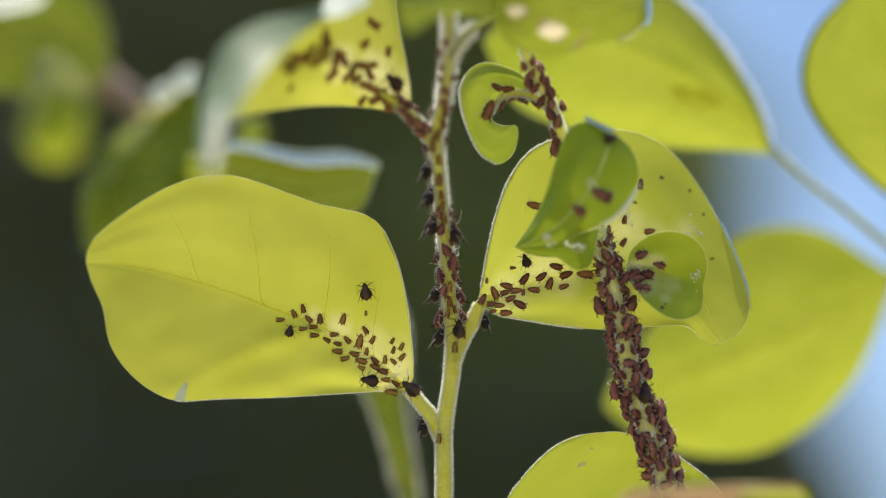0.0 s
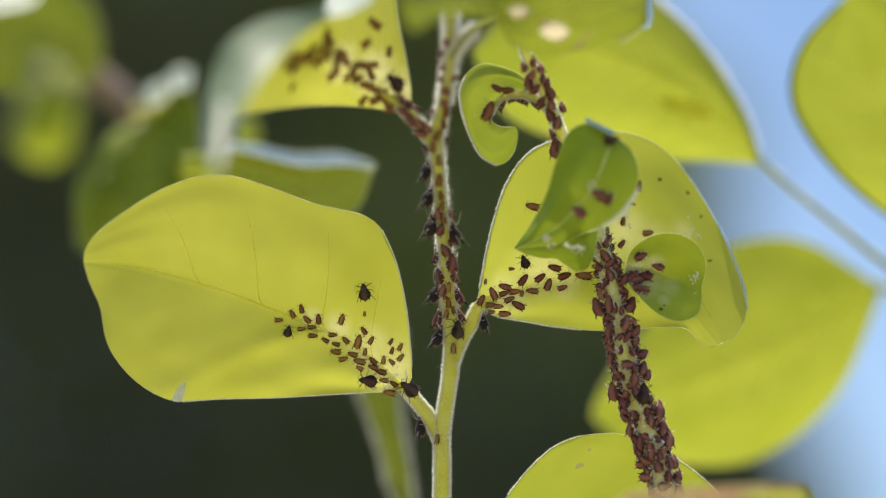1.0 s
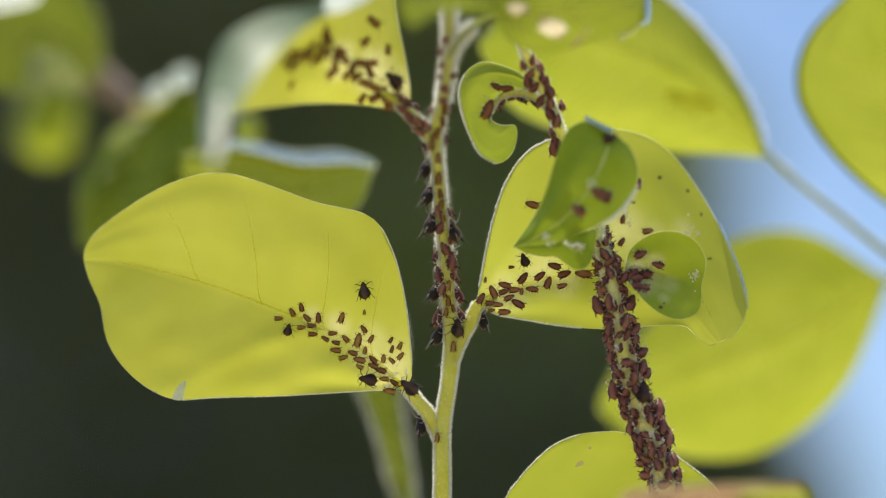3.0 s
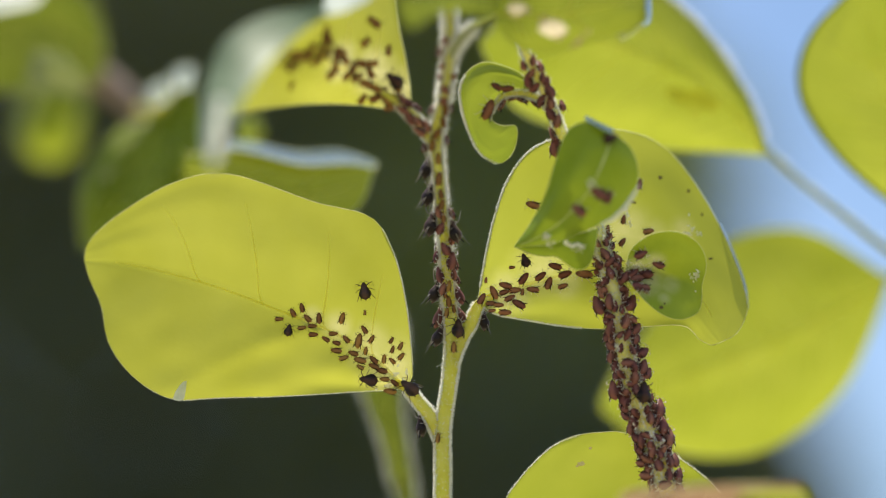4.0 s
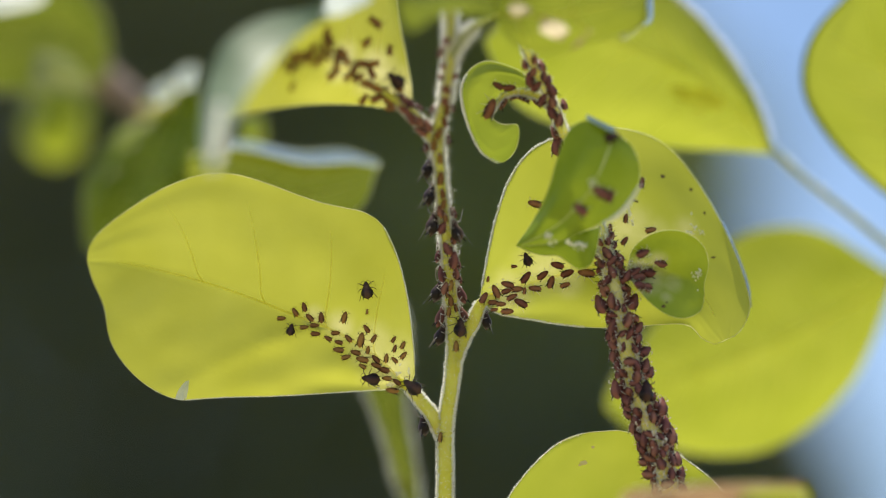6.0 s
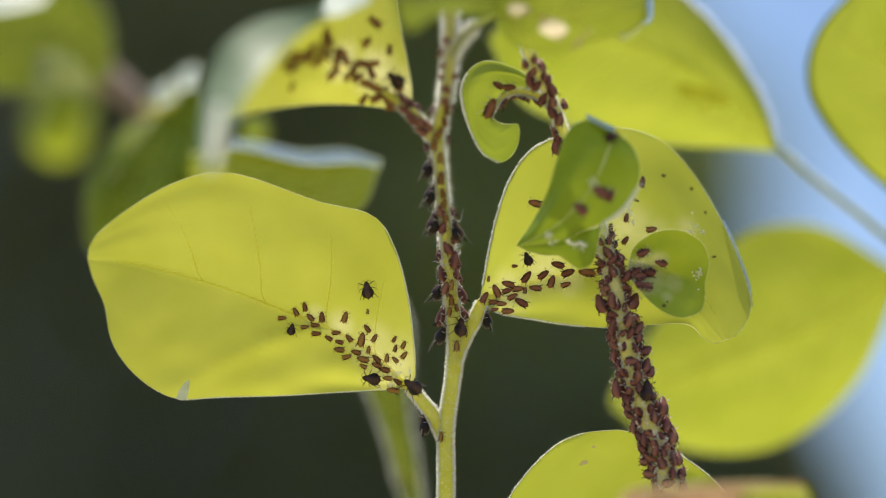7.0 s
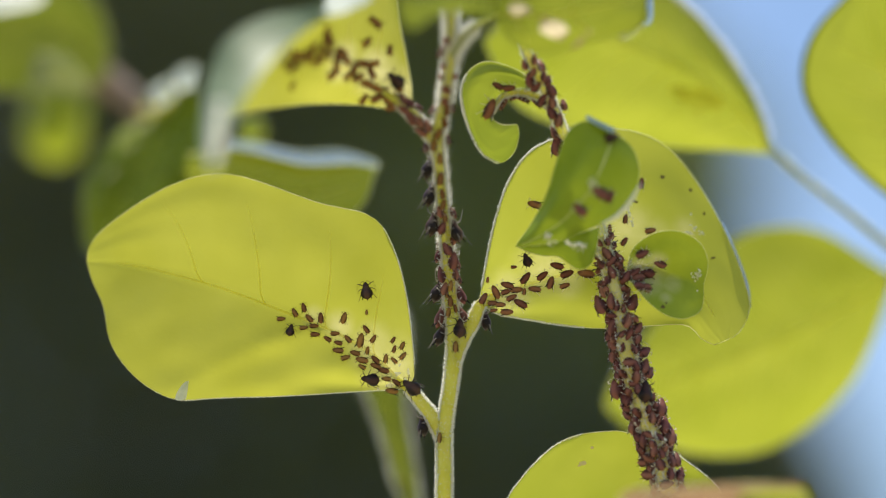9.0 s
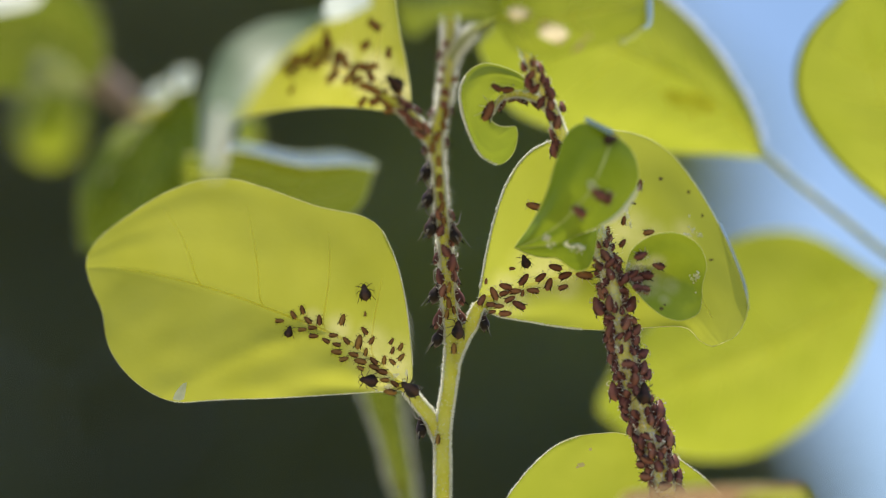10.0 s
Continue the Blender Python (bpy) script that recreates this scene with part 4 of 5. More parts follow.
def build_back_branch():
    """A brown twig with leaves, well behind."""
    foot = rooted(at(-160, 600, 100))
    s = thing("shrub_shoot", foot, "brown twig with blurred green leaves behind", "shrub shoot", "shoots of the shrub")
    hub = at(-160, 400, 95)
    stalk(s, "twig", [(300, 250, 74), (235, 182, 74), (165, 128, 75), (60, 60, 80), (-80, 120, 90), (-160, 400, 95)], [14, 30, 34, 30, 26, 28, 30, 34], BARK,
          down=[hub.lerp(foot, 0.5), foot])
    la = leaf_sheet([(190, 140, 70), (110, 160, 68), (0, 165, 66), (-60, 130, 64), (-90, 40, 63)],
                    [(192, 120, 70), (110, 50, 68), (40, 40, 66), (-30, 40, 64), (-92, 35, 63)],
                    [(194, 110, 70), (180, 20, 68), (110, -40, 66), (0, -60, 64), (-94, 30, 63)], 26, 8, seed=16)
    leaf(s, la, LEAF_DEEP, veins=3)
    lt = leaf_sheet([(-40, 30, 52), (10, 24, 52), (70, 10, 56)], [(-40, 14, 58), (14, 8, 58), (76, -1, 60)], [(-40, -12, 61), (20, -14, 61), (84, -14, 63)], 14, 5, 0.8, seed=23)
    leaf(s, lt, LEAF_SKY_TINT, "curled leaf rim, sky sheen in its colour", veins=0, rib=0)
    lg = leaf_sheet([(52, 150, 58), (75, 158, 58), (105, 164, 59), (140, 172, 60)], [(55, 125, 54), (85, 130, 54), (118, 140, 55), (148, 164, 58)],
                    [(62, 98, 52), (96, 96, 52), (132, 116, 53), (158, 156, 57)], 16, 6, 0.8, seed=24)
    leaf(s, lg, LEAF_FLAP, "small leaf, sky sheen partly in its colour", veins=0, rib=0.3)
    lb = leaf_sheet([(120, 120, 108), (70, 160, 110), (40, 225, 110), (56, 275, 110), (94, 292, 110)],
                    [(130, 120, 108), (112, 160, 108), (100, 205, 107), (97, 255, 107), (97, 294, 110)],
                    [(140, 120, 108), (155, 165, 110), (155, 225, 110), (138, 275, 110), (100, 294, 110)], 26, 8, 3, seed=17)
    leaf(s, lb, LEAF_MIXED, veins=3)
    lc = leaf_sheet([(290, 200, 62), (215, 235, 60), (165, 290, 58), (145, 350, 56), (150, 440, 56)],
                    [(310, 170, 62), (280, 230, 58), (250, 300, 56), (215, 370, 55), (170, 445, 55)],
                    [(330, 140, 62), (365, 190, 58), (365, 270, 56), (330, 370, 55), (190, 450, 55)], 28, 8, 2, seed=18)
    leaf(s, lc, LEAF_PATCHY, veins=4)
    stalk(s, "petiole", [(312, 165, 64), (290, 190, 72), (262, 195, 72), (240, 185, 74)], [8, 8, 9, 10])
    ld = leaf_sheet([(330, 330, 33), (430, 395, 30), (530, 400, 27.8), (610, 385, 27), (645, 360, 27.8), (668, 292, 29)],
                    [(330, 305, 33.5), (410, 315, 31.5), (480, 335, 29.6), (550, 345, 28.4), (620, 330, 28.6), (667, 304, 29)],
                    [(330, 276, 34), (400, 265, 33), (470, 277, 32), (540, 295, 31), (620, 292, 30), (668, 299, 29)], 32, 8, 1, seed=19)
    leaf(s, ld, LEAF_BACK, veins=3)
    lf = leaf_sheet([(392, 264, 31), (450, 272, 30), (540, 293, 29), (620, 291, 29), (668, 299, 30)],
                    [(394, 258, 36.5), (450, 264, 36), (540, 283, 35), (620, 281, 34.5), (669, 294, 31.5)],
                    [(396, 251, 42), (450, 255, 42), (500, 267, 41), (540, 273, 40), (600, 269, 40), (640, 279, 37), (670, 289, 33)], 26, 6, 0.12, 0.15, seed=21)
    leaf(s, lf, LEAF_SHEEN, "rolled leaf rim shining with sky light", veins=0, rib=0)
    lm = leaf_sheet([(443, 258, 62), (421, 238, 62), (428, 204, 62)], [(446, 258, 62), (446, 230, 60), (441, 200, 62)], [(449, 258, 62), (470, 236, 62), (456, 203, 62)], 16, 6, 0.5, seed=25)
    leaf(s, lm, LEAF_DULL, veins=0)
    stalk(s, "petiole", [(446, 256, 62), (430, 300, 62), (380, 310, 60), (335, 300, 58)], [4, 5, 6, 7])
    for rows in ([(262, 190, 54), (278, 168, 56), (295, 146, 60)], [(304, 162, 52), (322, 140, 55), (342, 122, 60)]):
        (x0, y0, d0), (x1, y1, d1), (x2, y2, d2) = rows
        curl = leaf_sheet([(x0 - 8, y0 - 6, d0 + 5), (x1 - 6, y1 + 22, d0), (x2 + 12, y2 + 30, d1)], [(x0, y0 - 12, d1), (x1 + 4, y1, d1), (x2 + 10, y2 + 16, d2)],
                          [(x0 + 4, y0 - 24, d2 + 4), (x1 + 2, y1 - 16, d2 + 4), (x2 + 8, y2, d2 + 4)], 14, 5, 0.8, seed=22)
        leaf(s, curl, LEAF_SKY_TINT, "curled leaf rim standing in for a pale highlight", veins=0, rib=0)
    stalk(s, "petiole", [(340, 310, 34), (335, 300, 58), (300, 240, 72), (270, 205, 74)], [7, 8, 9, 10])
    return s


def build_low_leaf():
    """A leaf on a stalk behind the broad leaf."""
    foot = rooted(at(745, 1000, 45))
    s = thing("shrub_shoot", foot, "pale leaf on a stalk behind the broad leaf", "shrub shoot", "shoots of the shrub")
    tip = at(738, 1000, 42)
    stalk(s, "petiole", [(708, 840, 40), (725, 900, 41), (738, 1000, 42)], [10, 14, 16, 18, 20], down=[tip.lerp(foot, 0.5), foot])
    k = leaf_sheet([(722, 905, 40), (699, 860, 40), (684, 800, 40), (664, 740, 40), (640, 680, 40), (628, 600, 40), (660, 520, 40)],
                   [(732, 905, 40), (720, 850, 39), (708, 790, 39), (694, 730, 39), (680, 670, 39), (676, 600, 39), (680, 520, 40)],
                   [(742, 905, 40), (738, 850, 40), (728, 790, 40), (718, 730, 40), (716, 670, 40), (722, 600, 40), (700, 520, 40)], 30, 8, seed=20)
    lk = leaf(s, k, LEAF_DEEP, veins=2, edge=0)
    hairs(lk, [([r[0] for r in k[::4]], [0.0001]), ([r[-1] for r in k[::4]], [0.0001])], 0.000022, 0.0008, 12, 0, 0.00004)
    return s


# ---- aphids ----
def limb(points, radii):
    return tube([Vector(p) for p in points], radii, 5, len(points) * 3)


def build_aphid(name, label, skin, girth, legs_long, tall=0.85, limbs=None, raised=0.0):
    """An aphid one unit long, head towards +x, feet at z = 0; girth: half widths from tail to head.
    Parts: body, legs, feelers, tail tubes, tail."""
    root = new(name)
    root.empty_display_size = 0.3
    root["home"] = (0, 0, 0)
    tagged(root, label, "aphid")
    nv, verts, faces = 12, [], []
    nu = len(girth) - 1
    for i, r in enumerate(girth):
        x = -0.5 + i / nu
        r *= 1 + (0.03 if i % 2 else -0.02)
        for j in range(nv):
            a = 2 * math.pi * j / nv
            verts.append(Vector((x, r * math.cos(a), 0.25 + (tall if math.sin(a) > 0 else 0.55) * r * math.sin(a))))
    for i in range(nu):
        for j in range(nv):
            n = (j + 1) % nv
            faces.append((i * nv + j, i * nv + n, (i + 1) * nv + n, (i + 1) * nv + j))
    part("body", mesh_of("body", verts, faces, skin), root)
    q = legs_long
    limbs = limbs or LIMB
    for s in (-1, 1):
        for x0, x1 in ((0.28, 0.50), (0.12, 0.06), (0.0, -0.42)):
            path = [(x0, 0.12 * s, 0.20), ((x0 + x1) / 2, (0.24 + 0.12 * q) * s, 0.30 + 0.06 * q), (x1, (0.34 + 0.20 * q) * s, 0.02), (x1 * 1.12, (0.40 + 0.20 * q) * s, 0.0)]
            if raised and x0 != 0.12:      # held up in the air
                path = [(x0, 0.14 * s, 0.25), (x0 + (x1 - x0) * 0.6, 0.32 * s, 0.3 + 0.5 * raised), (x1 * 1.35, 0.46 * s, 0.27 + 0.9 * raised), (x1 * 1.75, 0.56 * s, 0.25 + 1.2 * raised)]
            part("leg", mesh_of("leg", *limb(path, [0.018 + 0.014 * q, 0.015 + 0.012 * q, 0.011 + 0.008 * q, (0.008 + 0.005 * q) * (0.5 if raised else 1)]), limbs), root)
        part("antenna", mesh_of("antenna", *limb([(0.47, 0.05 * s, 0.27), (0.54, 0.12 * s, 0.30), (0.46, 0.24 * s, 0.30), (0.28, 0.26 * s + 0.10 * q * s, 0.32)], [0.010 + 0.006 * q, 0.008 + 0.005 * q, 0.006 + 0.004 * q, 0.004 + 0.003 * q]), limbs), root)
        part("cornicle", mesh_of("cornicle", *limb([(-0.26, 0.17 * s, 0.34), (-0.41, 0.23 * s, 0.41), (-0.54, 0.26 * s, 0.46)], [0.040, 0.031, 0.022]), BLACK), root)
    part("cauda", mesh_of("cauda", *limb([(-0.46, 0, 0.26), (-0.52, 0, 0.28), (-0.57, 0, 0.30)], [0.05, 0.036, 0.014]), skin), root)
    return root


RESTING = []     # (aphid, its pose at rest, which shoot it sits on)


def settle(pattern, surface, sway, x, y, turn, size, near=0.0, tail_up=8.0, group=""):
    """Sets an aphid on a surface at plan unit x, y, its head turned so many degrees from the right, size in plan units."""
    tree = PERCH[surface]
    goal = at(x, y, near)
    way = (goal - EYE).normalized()
    spot, normal = tree.ray_cast(EYE, way)[:2]
    if spot is None:
        spot, normal = tree.find_nearest(goal)[:2]
        if (goal - spot).length > 1e-5 and surface.startswith(("stem", "shoot", "stalk")):
            normal = (goal - spot).normalized()
            if surface == "shoot":         # crowded out, they lean off the stem on their neighbours
                spot, normal = spot.lerp(goal, 0.55), (normal * 0.6 - way).normalized()
    elif normal.dot(way) > 0:
        normal = -normal
    seat(pattern, spot, normal, RIGHT * math.cos(radians(turn)) + UP * math.sin(radians(turn)), size, sway, tail_up, group)


def seat(pattern, spot, normal, heading, size, sway, tail_up, group):
    fwd = (heading - normal * heading.dot(normal)).normalized()
    side = normal.cross(fwd)
    turn = Matrix((fwd, side, normal)).transposed().to_4x4() @ Matrix.Rotation(radians(tail_up), 4, "Y")
    scale = size * SPAN * (0.89 if sway == "leaf_a" else 0.92 if sway == "leaf_b" else 1.0)
    m = Matrix.Translation(spot - normal * scale * 0.02) @ turn
    ob = copy_thing(pattern, m)
    ob.scale = (scale, scale, scale)
    ob["group"] = group
    RESTING.append((ob, m, sway))


def crowd(pattern, rows, widths, first, last, number, gap, sway, seed, group, sizes=(17, 27), spread=1.9, right=1.0, bare=0.0):
    """A crowd of aphids round a stalk, none closer than the gap, heads mostly down the stem."""
    rng = random.Random(seed)
    line = spline(units(rows), 200)
    taken = [(m.translation, 26) for _, m, _ in RESTING]
    number += len(taken)
    tries = 0
    while len(taken) < number and tries < 12000:
        tries += 1
        f = rng.uniform(first, last)
        a = rng.uniform(-spread * right, spread)
        if abs(a) < bare * (1 + 0.2 * math.sin(f * 21)) and rng.random() < 0.85:
            continue
        k = min(198, int(f * 199))
        r = ramp_of(widths, f) * SPAN
        tan = (line[k + 1] - line[k]).normalized()
        toward = (-AHEAD + tan * AHEAD.dot(tan)).normalized()
        side = tan.cross(toward)
        normal = toward * math.cos(a) + side * math.sin(a)
        spot = line[k] + normal * r
        size = rng.uniform(*sizes)
        if any((spot - q).length < gap * SPAN * (size + z) / 44 for q, z in taken):
            continue
        taken.append((spot, size))
        heading = tan.copy() if rng.random() < 0.75 else -tan
        heading.rotate(Matrix.Rotation(rng.gauss(0, 0.7), 3, normal))
        seat(pattern, spot, normal, heading, size, sway, rng.uniform(4, 34) + 20 * abs(math.sin(a)), group)


build_ground()
build_far_foliage()
SPRIG = build_sprig()
YOUNG = build_young_shoot()
NEIGHBOUR = build_neighbour()
build_back_branch()
build_low_leaf()

STOUT = [0.05, 0.16, 0.235, 0.285, 0.315, 0.330, 0.333, 0.326, 0.310, 0.288, 0.258, 0.226, 0.194, 0.170, 0.142, 0.095, 0.02]
SLIM = [0.05, 0.14, 0.192, 0.220, 0.238, 0.248, 0.252, 0.251, 0.246, 0.237, 0.225, 0.209, 0.191, 0.173, 0.148, 0.105, 0.03]
ROUND = [0.03, 0.16, 0.25, 0.305, 0.335, 0.348, 0.345, 0.33, 0.30, 0.262, 0.225, 0.195, 0.162, 0.158, 0.14, 0.09, 0.02]
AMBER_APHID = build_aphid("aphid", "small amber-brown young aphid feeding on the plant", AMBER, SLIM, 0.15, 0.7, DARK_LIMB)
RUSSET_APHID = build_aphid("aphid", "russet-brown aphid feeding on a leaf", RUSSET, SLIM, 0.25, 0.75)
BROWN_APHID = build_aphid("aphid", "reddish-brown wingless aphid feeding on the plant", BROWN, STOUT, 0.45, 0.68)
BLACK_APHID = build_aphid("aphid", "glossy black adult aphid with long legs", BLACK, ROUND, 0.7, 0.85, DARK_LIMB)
LEGGY_APHID = build_aphid("aphid", "dark adult aphid on the stem, long legs coloured as if backlit", BLACK, ROUND, 0.12, limbs=LIMB_BACKLIT, raised=0.3)

# on the broad leaf: x, y, turn, size
for row in ((496, 567, 5, 18), (521, 556, 120, 20), (537, 547, 105, 20), (547, 566, 135, 21), (567, 566, 95, 23), (536, 583, 10, 18),
            (554, 580, 5, 19), (556, 594, 0, 20), (591, 593, 5, 19), (579, 602, 150, 18), (598, 609, 165, 18), (615, 603, 130, 20),
            (608, 565, 75, 24), (598, 623, 170, 23), (610, 636, 20, 20), (628, 628, 160, 22), (640, 640, 165, 26), (638, 605, 80, 30)):
    settle(AMBER_APHID, "leaf_a", "leaf_a", *row, group="aphids on the broad leaf")
for row in ((648, 585, 130, 20), (648, 555, 90, 11), (660, 602, 60, 19), (650, 622, 80, 17), (663, 640, 130, 22), (682, 637, 85, 19),
            (697, 640, 140, 17), (712, 632, 50, 19), (711, 614, 65, 18), (697, 620, 75, 16), (695, 604, 60, 15), (678, 658, 165, 24),
            (664, 650, 160, 22), (640, 652, 150, 17), (683, 673, 175, 20), (700, 680, 140, 20), (693, 692, 175, 26)):
    settle(AMBER_APHID, "leaf_a", "leaf_a", *row, group="aphids on the broad leaf")
for row in ((648, 518, 100, 36), (513, 588, 80, 26), (656, 672, 175, 38)):
    settle(BLACK_APHID, "leaf_a", "leaf_a", *row, group="black aphids")
# on the second leaf
for row in ((853, 532, 60, 27), (875, 519, 115, 28), (896, 506, 165, 26), (861, 497, 80, 12), (927, 494, 50, 28), (957, 490, 35, 26), (972, 504, 70, 28), (997, 509, 25, 22),
            (1000, 487, 20, 29), (984, 472, 165, 27), (907, 474, 0, 13), (912, 516, 10, 25), (893, 519, 20, 22)):
    settle(RUSSET_APHID, "leaf_b", "leaf_b", *row, group="aphids on the second leaf")
for row in ((945, 515, 170, 25), (903, 530, 30, 23), (920, 540, 150, 29), (870, 539, 5, 21), (884, 541, 0, 20), (872, 551, 10, 15), (895, 553, 0, 25), (926, 519, 80, 15), (1036, 488, 170, 34),
            (945, 364, 165, 29), (1102, 430, 50, 21), (1148, 411, 15, 24), (1104, 390, 75, 20), (1131, 328, 70, 25), (1076, 408, 80, 20)):
    settle(RUSSET_APHID, "leaf_b", "leaf_b", *row, group="aphids on the second leaf")
settle(BLACK_APHID, "leaf_b", "leaf_b", 930, 462, 110, 28, group="black aphids")
# on the bent upper leaf
for row in ((658, 43, 150, 28), (642, 78, 20, 25), (685, 92, 80, 20), (570, 62, 90, 28), (567, 82, 60, 26), (600, 95, 150, 24), (540, 105, 10, 26),
            (520, 112, 30, 26), (556, 110, 0, 26), (510, 122, 20, 24), (583, 132, 15, 28), (605, 108, 140, 26), (620, 125, 60, 26), (636, 115, 170, 26),
            (656, 115, 0, 24), (612, 135, 30, 24)):
    settle(AMBER_APHID, "leaf_c", "sprig", *row, group="aphids on the bent leaf")
for row in ((645, 150, 160, 28), (665, 160, 150, 26), (640, 176, 60, 22), (662, 176, 20, 26), (682, 178, 130, 26), (690, 193, 10, 24),
            (512, 154, 70, 18), (590, 117, 100, 24), (575, 97, 40, 24), (530, 98, 160, 24), (652, 132, 120, 24), (676, 168, 60, 22)):
    settle(AMBER_APHID, "leaf_c", "sprig", *row, group="aphids on the bent leaf")
for row in ((545, 88, 10, 28), (560, 98, 60, 26), (515, 100, 150, 26), (500, 113, 20, 26), (590, 102, 90, 26), (578, 74, 120, 24), (628, 138, 20, 24), (700, 158, 140, 22)):
    settle(AMBER_APHID, "leaf_c", "sprig", *row, group="aphids on the bent leaf")
settle(BLACK_APHID, "leaf_c", "sprig", 696, 145, 140, 36, group="black aphids")
for row in ((708, 180, 100, 22), (738, 216, 130, 24), (728, 214, 150, 22), (752, 226, 110, 24), (712, 196, 150, 22), (702, 172, 130, 24), (716, 186, 140, 26), (732, 195, 60, 24), (722, 205, 130, 22), (745, 232, 160, 26)):
    settle(BROWN_APHID, "stalk_c", "sprig", *row, -9, group="aphids on the stem")
# on the curled leaf and the tip of the young shoot
for row in ((880, 155, 150, 22), (897, 157, 0, 24), (862, 195, 65, 38)):
    settle(RUSSET_APHID, "leaf_d", "young", *row, group="aphids on the curled leaf")
for row in ((885, 183, 30, 26), (925, 172, 165, 26), (908, 174, 30, 20), (950, 182, 170, 22)):
    settle(RUSSET_APHID, "stalk_d", "young", *row, -4, group="aphids on the curled leaf")
for row in ((934, 145, 100, 28, -6), (953, 120, 95, 26, -6), (957, 138, 80, 22, -6), (968, 162, 120, 32, -5), (976, 200, 120, 28, -4), (984, 235, 130, 26, -4),
            (980, 265, 95, 32, -3), (998, 187, 90, 22, -4), (942, 128, 60, 20, -6), (926, 118, 110, 20, -7), (946, 156, 40, 24, -6), (960, 178, 60, 24, -5), (940, 108, 80, 22, -7),
            (974, 182, 100, 24, -5), (986, 214, 80, 26, -4), (966, 146, 70, 22, -6), (992, 250, 100, 24, -3)):
    settle(BROWN_APHID, "shoot", "young", *row, group="aphids on the young shoot")
for row in ((1060, 342, 150, 30), (1027, 372, 145, 28), (1074, 348, 60, 24)):
    settle(BROWN_APHID, "leaf_f", "young", *row, group="aphids on the dark leaf")
settle(BLACK_APHID, "leaf_f", "young", 1081, 248, 20, 26, group="black aphids")
for row in ((1134, 449, 20, 25), (1167, 466, 165, 23), (1143, 482, 170, 28)):
    settle(BROWN_APHID, "leaf_g", "young", *row, group="aphids on the cupped leaf")
# dark adults along the middle stem
for surface, x, y, turn, size, near in (("stalk_b", 866, 574, 20, 36, 0), ("stalk_a", 737, 764, 125, 40, 0), ("stem", 766, 520, 90, 44, 0), ("stem", 772, 598, 100, 42, 0),
                                        ("stem", 755, 302, 85, 42, -6), ("stem", 754, 350, 95, 44, -5), ("stem", 759, 402, 95, 46, -4), ("stem", 816, 415, 85, 42, -4)):
    settle(LEGGY_APHID, surface, "sprig", x, y, turn, size, near, 20, "black aphids")
KICKING = [ob for ob, _, _ in RESTING[-8:]]
for surface, x, y, turn, size in (("stem", 808, 585, 75, 36), ("stalk_a", 727, 690, 140, 38)):
    settle(BLACK_APHID, surface, "sprig", x, y, turn, size, 0, 12, "black aphids")
# brown ones at its sides
for row in ((747, 260, 100, 30, -7), (799, 246, 70, 28, -7), (807, 378, 75, 26, -4), (769, 457, 100, 26, -2), (777, 566, 92, 40, 0), (812, 470, 70, 24, -2),
            (814, 496, 80, 22, -1), (823, 526, 70, 36, -1), (819, 560, 75, 30, 0), (766, 196, 80, 26, -9), (802, 192, 95, 24, -9), (770, 92, 90, 30, -13), (806, 104, 70, 24, -12)):
    settle(BROWN_APHID, "stem", "sprig", *row, 22, "aphids on the stem")
# and on its face
for row in ((775, 424, 95, 36), (797, 462, 85, 32), (785, 487, 110, 30), (783, 404, 60, 26), (790, 441, 120, 26), (779, 455, 80, 26), (800, 486, 95, 24), (796, 424, 85, 24), (788, 512, 70, 24), (779, 376, 100, 22)):
    settle(BROWN_APHID, "stem", "sprig", *row, group="aphids on the stem")
for row in ((768, 258, 70, 22), (776, 282, 95, 20), (777, 318, 85, 24), (781, 345, 100, 18), (782, 364, 75, 20), (785, 386, 100, 20), (795, 507, 80, 20), (791, 522, 120, 16),
            (796, 535, 95, 20), (794, 555, 80, 18), (803, 548, 100, 15), (805, 616, 90, 20), (779, 777, 90, 18), (774, 238, 60, 22), (782, 218, 110, 20), (786, 196, 90, 22)):
    settle(AMBER_APHID, "stem", "sprig", *row, group="aphids on the stem")
settle(BLACK_APHID, "shoot", "young", 1137, 696, 80, 40, 0, 4, "black aphids")
crowd(BROWN_APHID, [(795, 60, -14), (795, 90, -13), (785, 180, -10)], [9, 9, 9], 0.02, 0.98, 11, 16, "sprig", 21, "aphids on the stem", (18, 25), 1.0, 1.0)
for row in ((1071, 431, 90, 20), (1072, 452, 120, 26), (1067, 469, 160, 26), (1081, 485, 110, 26), (1091, 468, 100, 27), (1098, 458, 120, 22), (1100, 493, 80, 26), (1105, 513, 0, 24),
            (1068, 517, 120, 28), (1083, 535, 100, 30), (1057, 543, 130, 38), (1107, 525, 45, 24), (1120, 537, 50, 36), (1100, 549, 90, 17), (1078, 567, 120, 26), (1088, 582, 80, 32),
            (1105, 570, 60, 32), (1119, 565, 150, 26), (1131, 582, 40, 28), (1099, 593, 45, 17), (1076, 595, 90, 28), (1125, 597, 80, 30)):
    settle(BROWN_APHID, "shoot", "young", *row, -2, 12, "aphids on the young shoot")
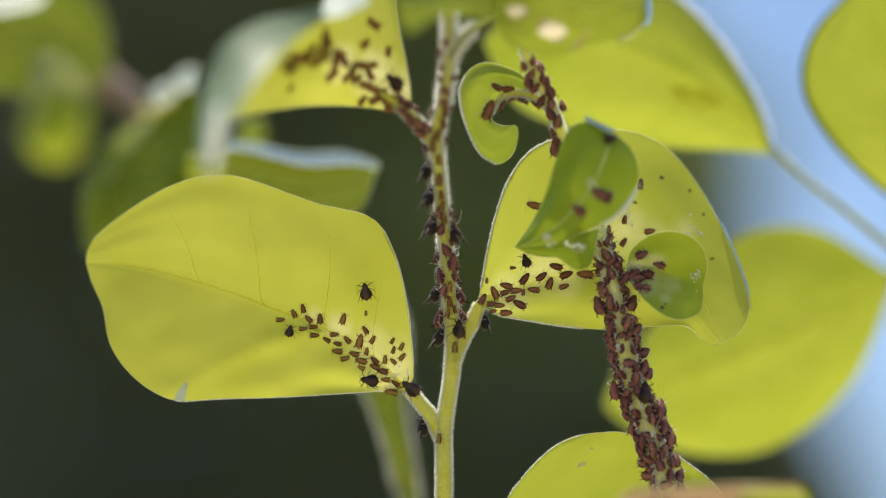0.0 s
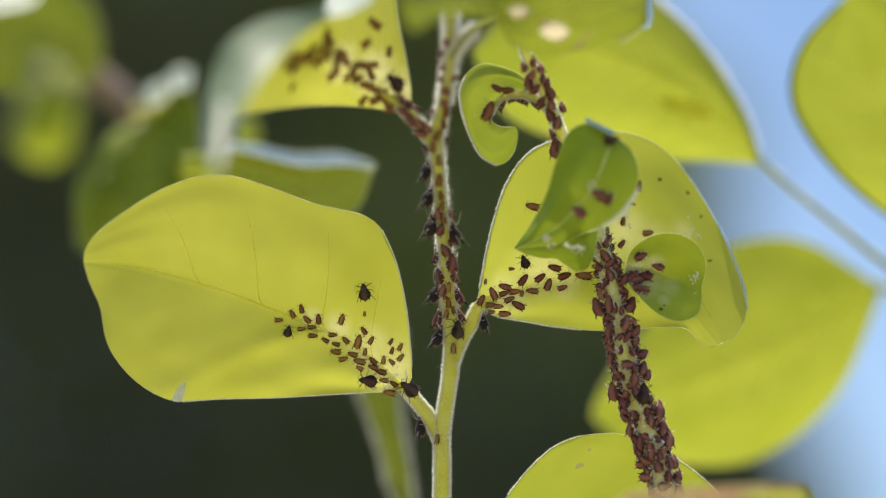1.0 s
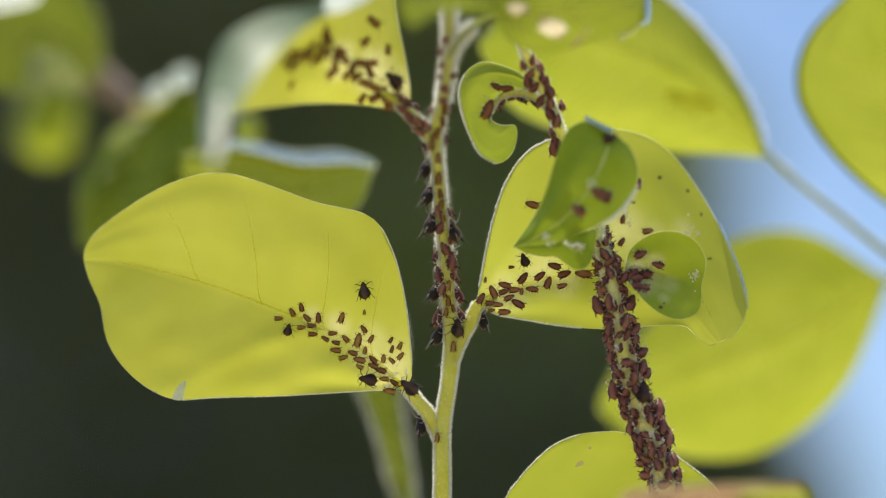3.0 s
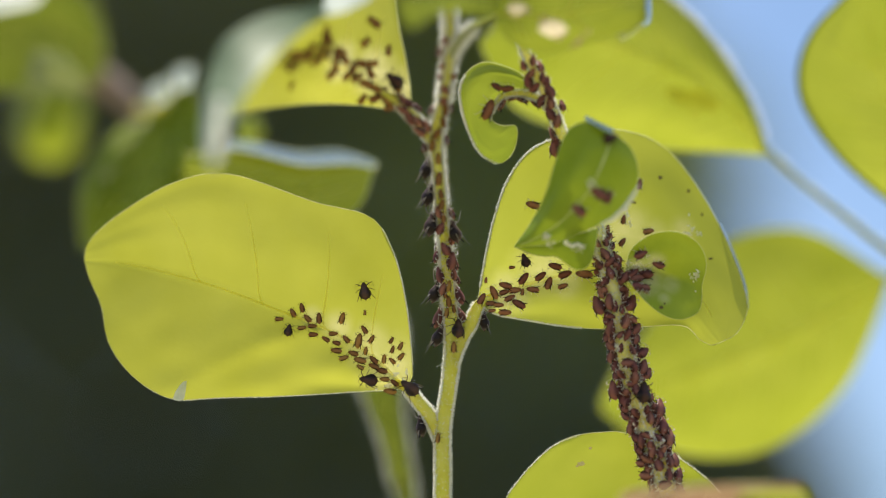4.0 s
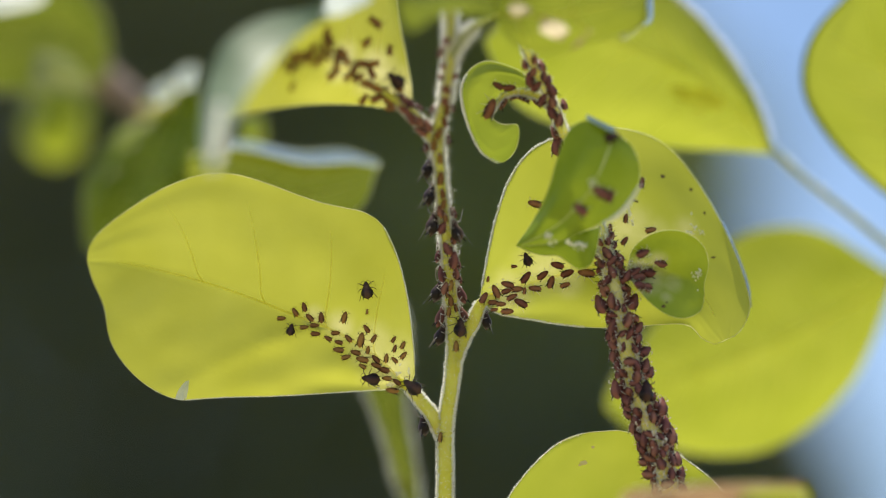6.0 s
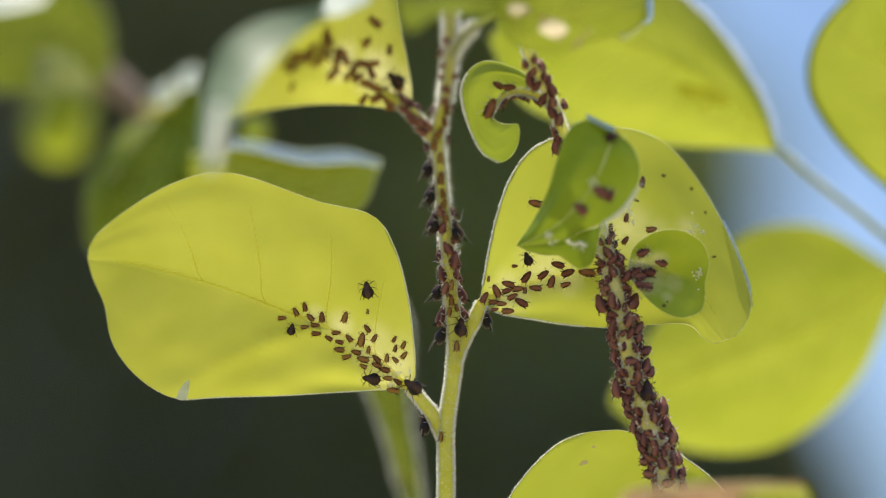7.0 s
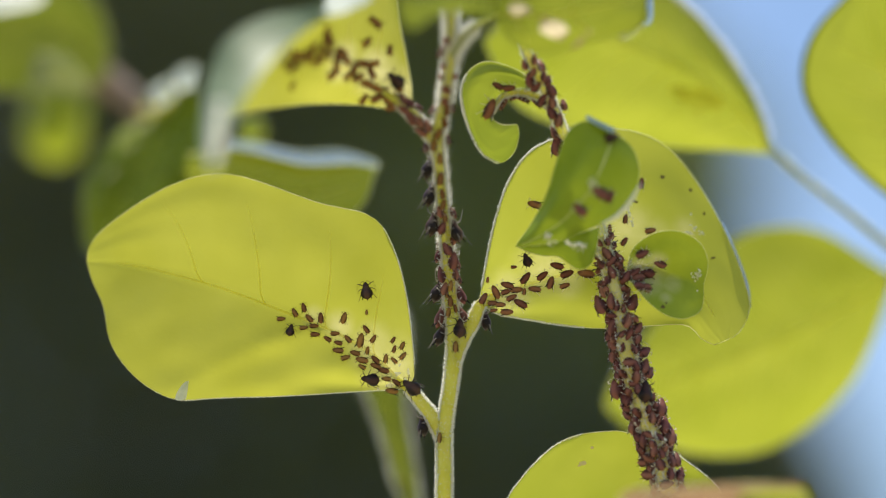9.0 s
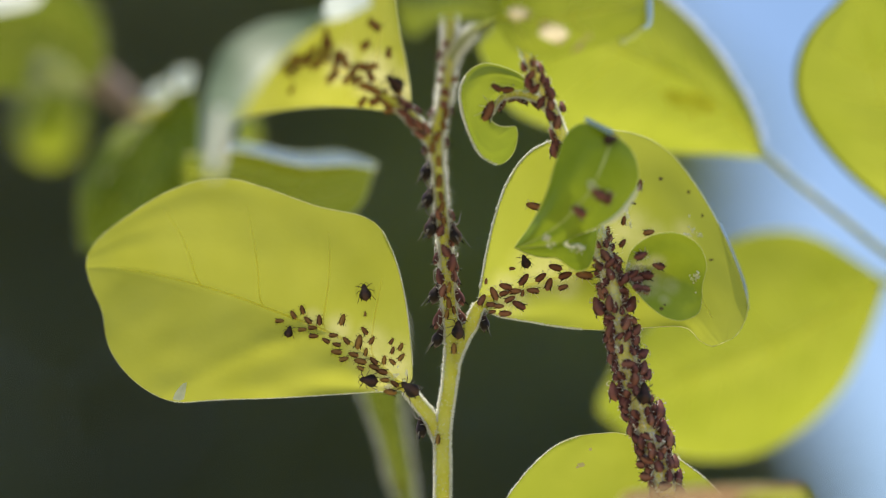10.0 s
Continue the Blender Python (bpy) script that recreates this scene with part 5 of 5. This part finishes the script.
for row in ((1102, 617, 80, 18), (1083, 610, 135, 30), (1122, 622, 70, 32), (1146, 623, 25, 29), (1082, 632, 90, 26), (1113, 643, 0, 28), (1142, 650, 60, 31), (1154, 660, 50, 26),
            (1094, 647, 100, 26), (1095, 664, 90, 26), (1105, 681, 60, 26), (1120, 680, 10, 20), (1082, 695, 110, 36), (1109, 706, 120, 34), (1102, 725, 160, 24), (1171, 723, 70, 38),
            (1129, 743, 140, 28), (1150, 741, 80, 26), (1103, 739, 160, 22), (1115, 760, 90, 26), (1174, 755, 75, 36)):
    settle(BROWN_APHID, "shoot", "young", *row, -2, 12, "aphids on the young shoot")
for row in ((1128, 775, 150, 28), (1143, 779, 90, 30), (1187, 774, 75, 38), (1131, 795, 135, 28), (1159, 798, 85, 26), (1142, 813, 160, 26), (1134, 822, 0, 24), (1182, 818, 80, 28),
            (1198, 816, 75, 28), (1152, 830, 90, 24), (1144, 843, 0, 28), (1160, 850, 60, 26), (1183, 841, 80, 26), (1204, 841, 60, 28), (1178, 858, 10, 26), (1162, 868, 80, 28), (1200, 866, 100, 28)):
    settle(BROWN_APHID, "shoot", "young", *row, -2, 12, "aphids on the young shoot")
for row in ((1118, 482, 20, 26), (1127, 497, 200, 26), (1128, 512, 20, 28), (1140, 512, 175, 22), (1109, 490, 60, 24), (1114, 503, 150, 26), (1119, 521, 100, 26), (1126, 531, 60, 22)):
    settle(BROWN_APHID, "leaf_g", "young", *row, group="aphids on the cupped leaf")
crowd(BROWN_APHID, [(1063, 425, -1), (1080, 490, -2), (1097, 570, -2), (1112, 650, -2), (1138, 730, -2), (1166, 810, -2), (1187, 885, -2)],
      [11.5, 13, 14.5, 16, 17, 17.5, 18], 0.0, 1.0, 86, 8.5, "young", 33, "aphids on the young shoot", (20, 29), 2.3, bare=0.2)
for pattern in (AMBER_APHID, RUSSET_APHID, BROWN_APHID, BLACK_APHID, LEGGY_APHID):
    for ob in (*pattern.children_recursive, pattern):
        bpy.data.objects.remove(ob)


# ---- what moves ----
def motions():
    """A breath of wind leans the shoots; the branch behind bobs."""
    # seconds, lean of the shoots, nod of the sprig, tilt of the broad leaf (degrees)
    sway = [(0.0, 0.0, 0.0, 0.0), (0.3, -0.08, -0.1, -0.3), (0.4, -0.6, -0.4, -0.7), (0.5, -0.72, -0.75, -1.0), (0.6, -0.25, -0.6, -0.5), (0.7, 0.0, -0.5, 0.0),
            (1.0, 0.0, -0.45, 0.3), (2.0, 0.15, -0.6, 0.0), (2.5, -0.05, -1.0, -0.5), (4.5, 0.05, -0.6, -1.0), (5.5, 0.0, -0.2, 0.0), (7.0, -0.02, 0.0, -1.5),
            (7.5, -0.05, -0.6, -2.0), (9.0, 0.12, -0.45, 0.0), (9.5, 0.06, 0.15, 3.5), (10.0, 0.0, 0.6, 5.0)]
    sprig_pivot, young_pivot = at(785, 760), at(1165, 800, -2)
    joint_a, joint_b = at(722, 690), at(846, 534)

    def turned(pivot, axis, degrees):
        return Matrix.Translation(pivot) @ Matrix.Rotation(radians(degrees), 4, axis) @ Matrix.Translation(-pivot)

    def posed(key, a, nod, tilt):
        whole = turned(sprig_pivot, RIGHT, nod) @ turned(sprig_pivot, AHEAD, a)
        if key == "sprig":
            return whole
        if key == "young":
            return turned(young_pivot, AHEAD, a * 0.7)
        joint = joint_a if key == "leaf_a" else joint_b       # the broad leaves keep their bearing
        shift = Matrix.Translation(whole @ joint - joint + RIGHT * a * 2.0 * SPAN)
        return shift @ turned(joint, RIGHT, -tilt) if key == "leaf_a" else shift

    for ob, key in ((SPRIG, "sprig"), (YOUNG, "young")):
        walk(ob, [(t, posed(key, *w) @ Matrix.Translation(ob["home"])) for t, *w in sway])
    home = Matrix.Translation(SPRIG["home"])
    for key in ("leaf_a", "leaf_b"):
        walk(bpy.data.objects[SPRIG[key]], [(t, (posed("sprig", *w) @ home).inverted() @ posed(key, *w) @ home) for t, *w in sway])
    for ob, rest, key in RESTING:
        walk(ob, [(t, posed(key, *w) @ rest) for t, *w in sway])
    # two of the dark adults kick with a hind leg
    kicks = [(0.0, 0), (0.5, 22), (1.0, -14), (1.5, 10), (2.0, 26), (2.5, 2), (4.0, 20), (4.5, -8), (5.0, 16), (5.5, -6), (7.0, 18), (8.0, 26), (9.0, 0), (10.0, 14)]
    for ob, number, sign in ((KICKING[2], 1, 1), (KICKING[3], 2, -1)):
        leg = [c for c in ob.children if c.name.startswith("leg")][number]
        hip = Vector((0.0, 0.14, 0.25))
        walk(leg, [(t, Matrix.Translation(hip) @ Matrix.Rotation(radians(sign * a), 4, "Z") @ Matrix.Translation(-hip)) for t, a in kicks])
    bob = [(0.0, 0.0, 0.0), (0.5, -1.0, 1.5), (1.0, -12.8, 16.5), (1.5, -5.9, 10.0), (2.0, -7.3, 8.5), (2.5, -5.0, 8.5), (4.0, -3.4, 4.0), (4.5, -5.9, 10.0),
           (5.0, -4.4, 7.0), (5.5, -3.0, 4.5), (7.0, 5.4, 0.0), (7.5, 6.4, -1.0), (8.0, 3.7, -1.0), (8.5, 3.3, -1.0), (9.0, -0.2, 2.0), (9.5, -9.3, 12.0),
           (10.0, -7.9, 6.0)]
    grow = SPAN * 1.085
    walk(NEIGHBOUR, [(t, Matrix.Translation(Vector(NEIGHBOUR["home"]) + RIGHT * x * grow - UP * y * grow)) for t, x, y in bob])


motions()
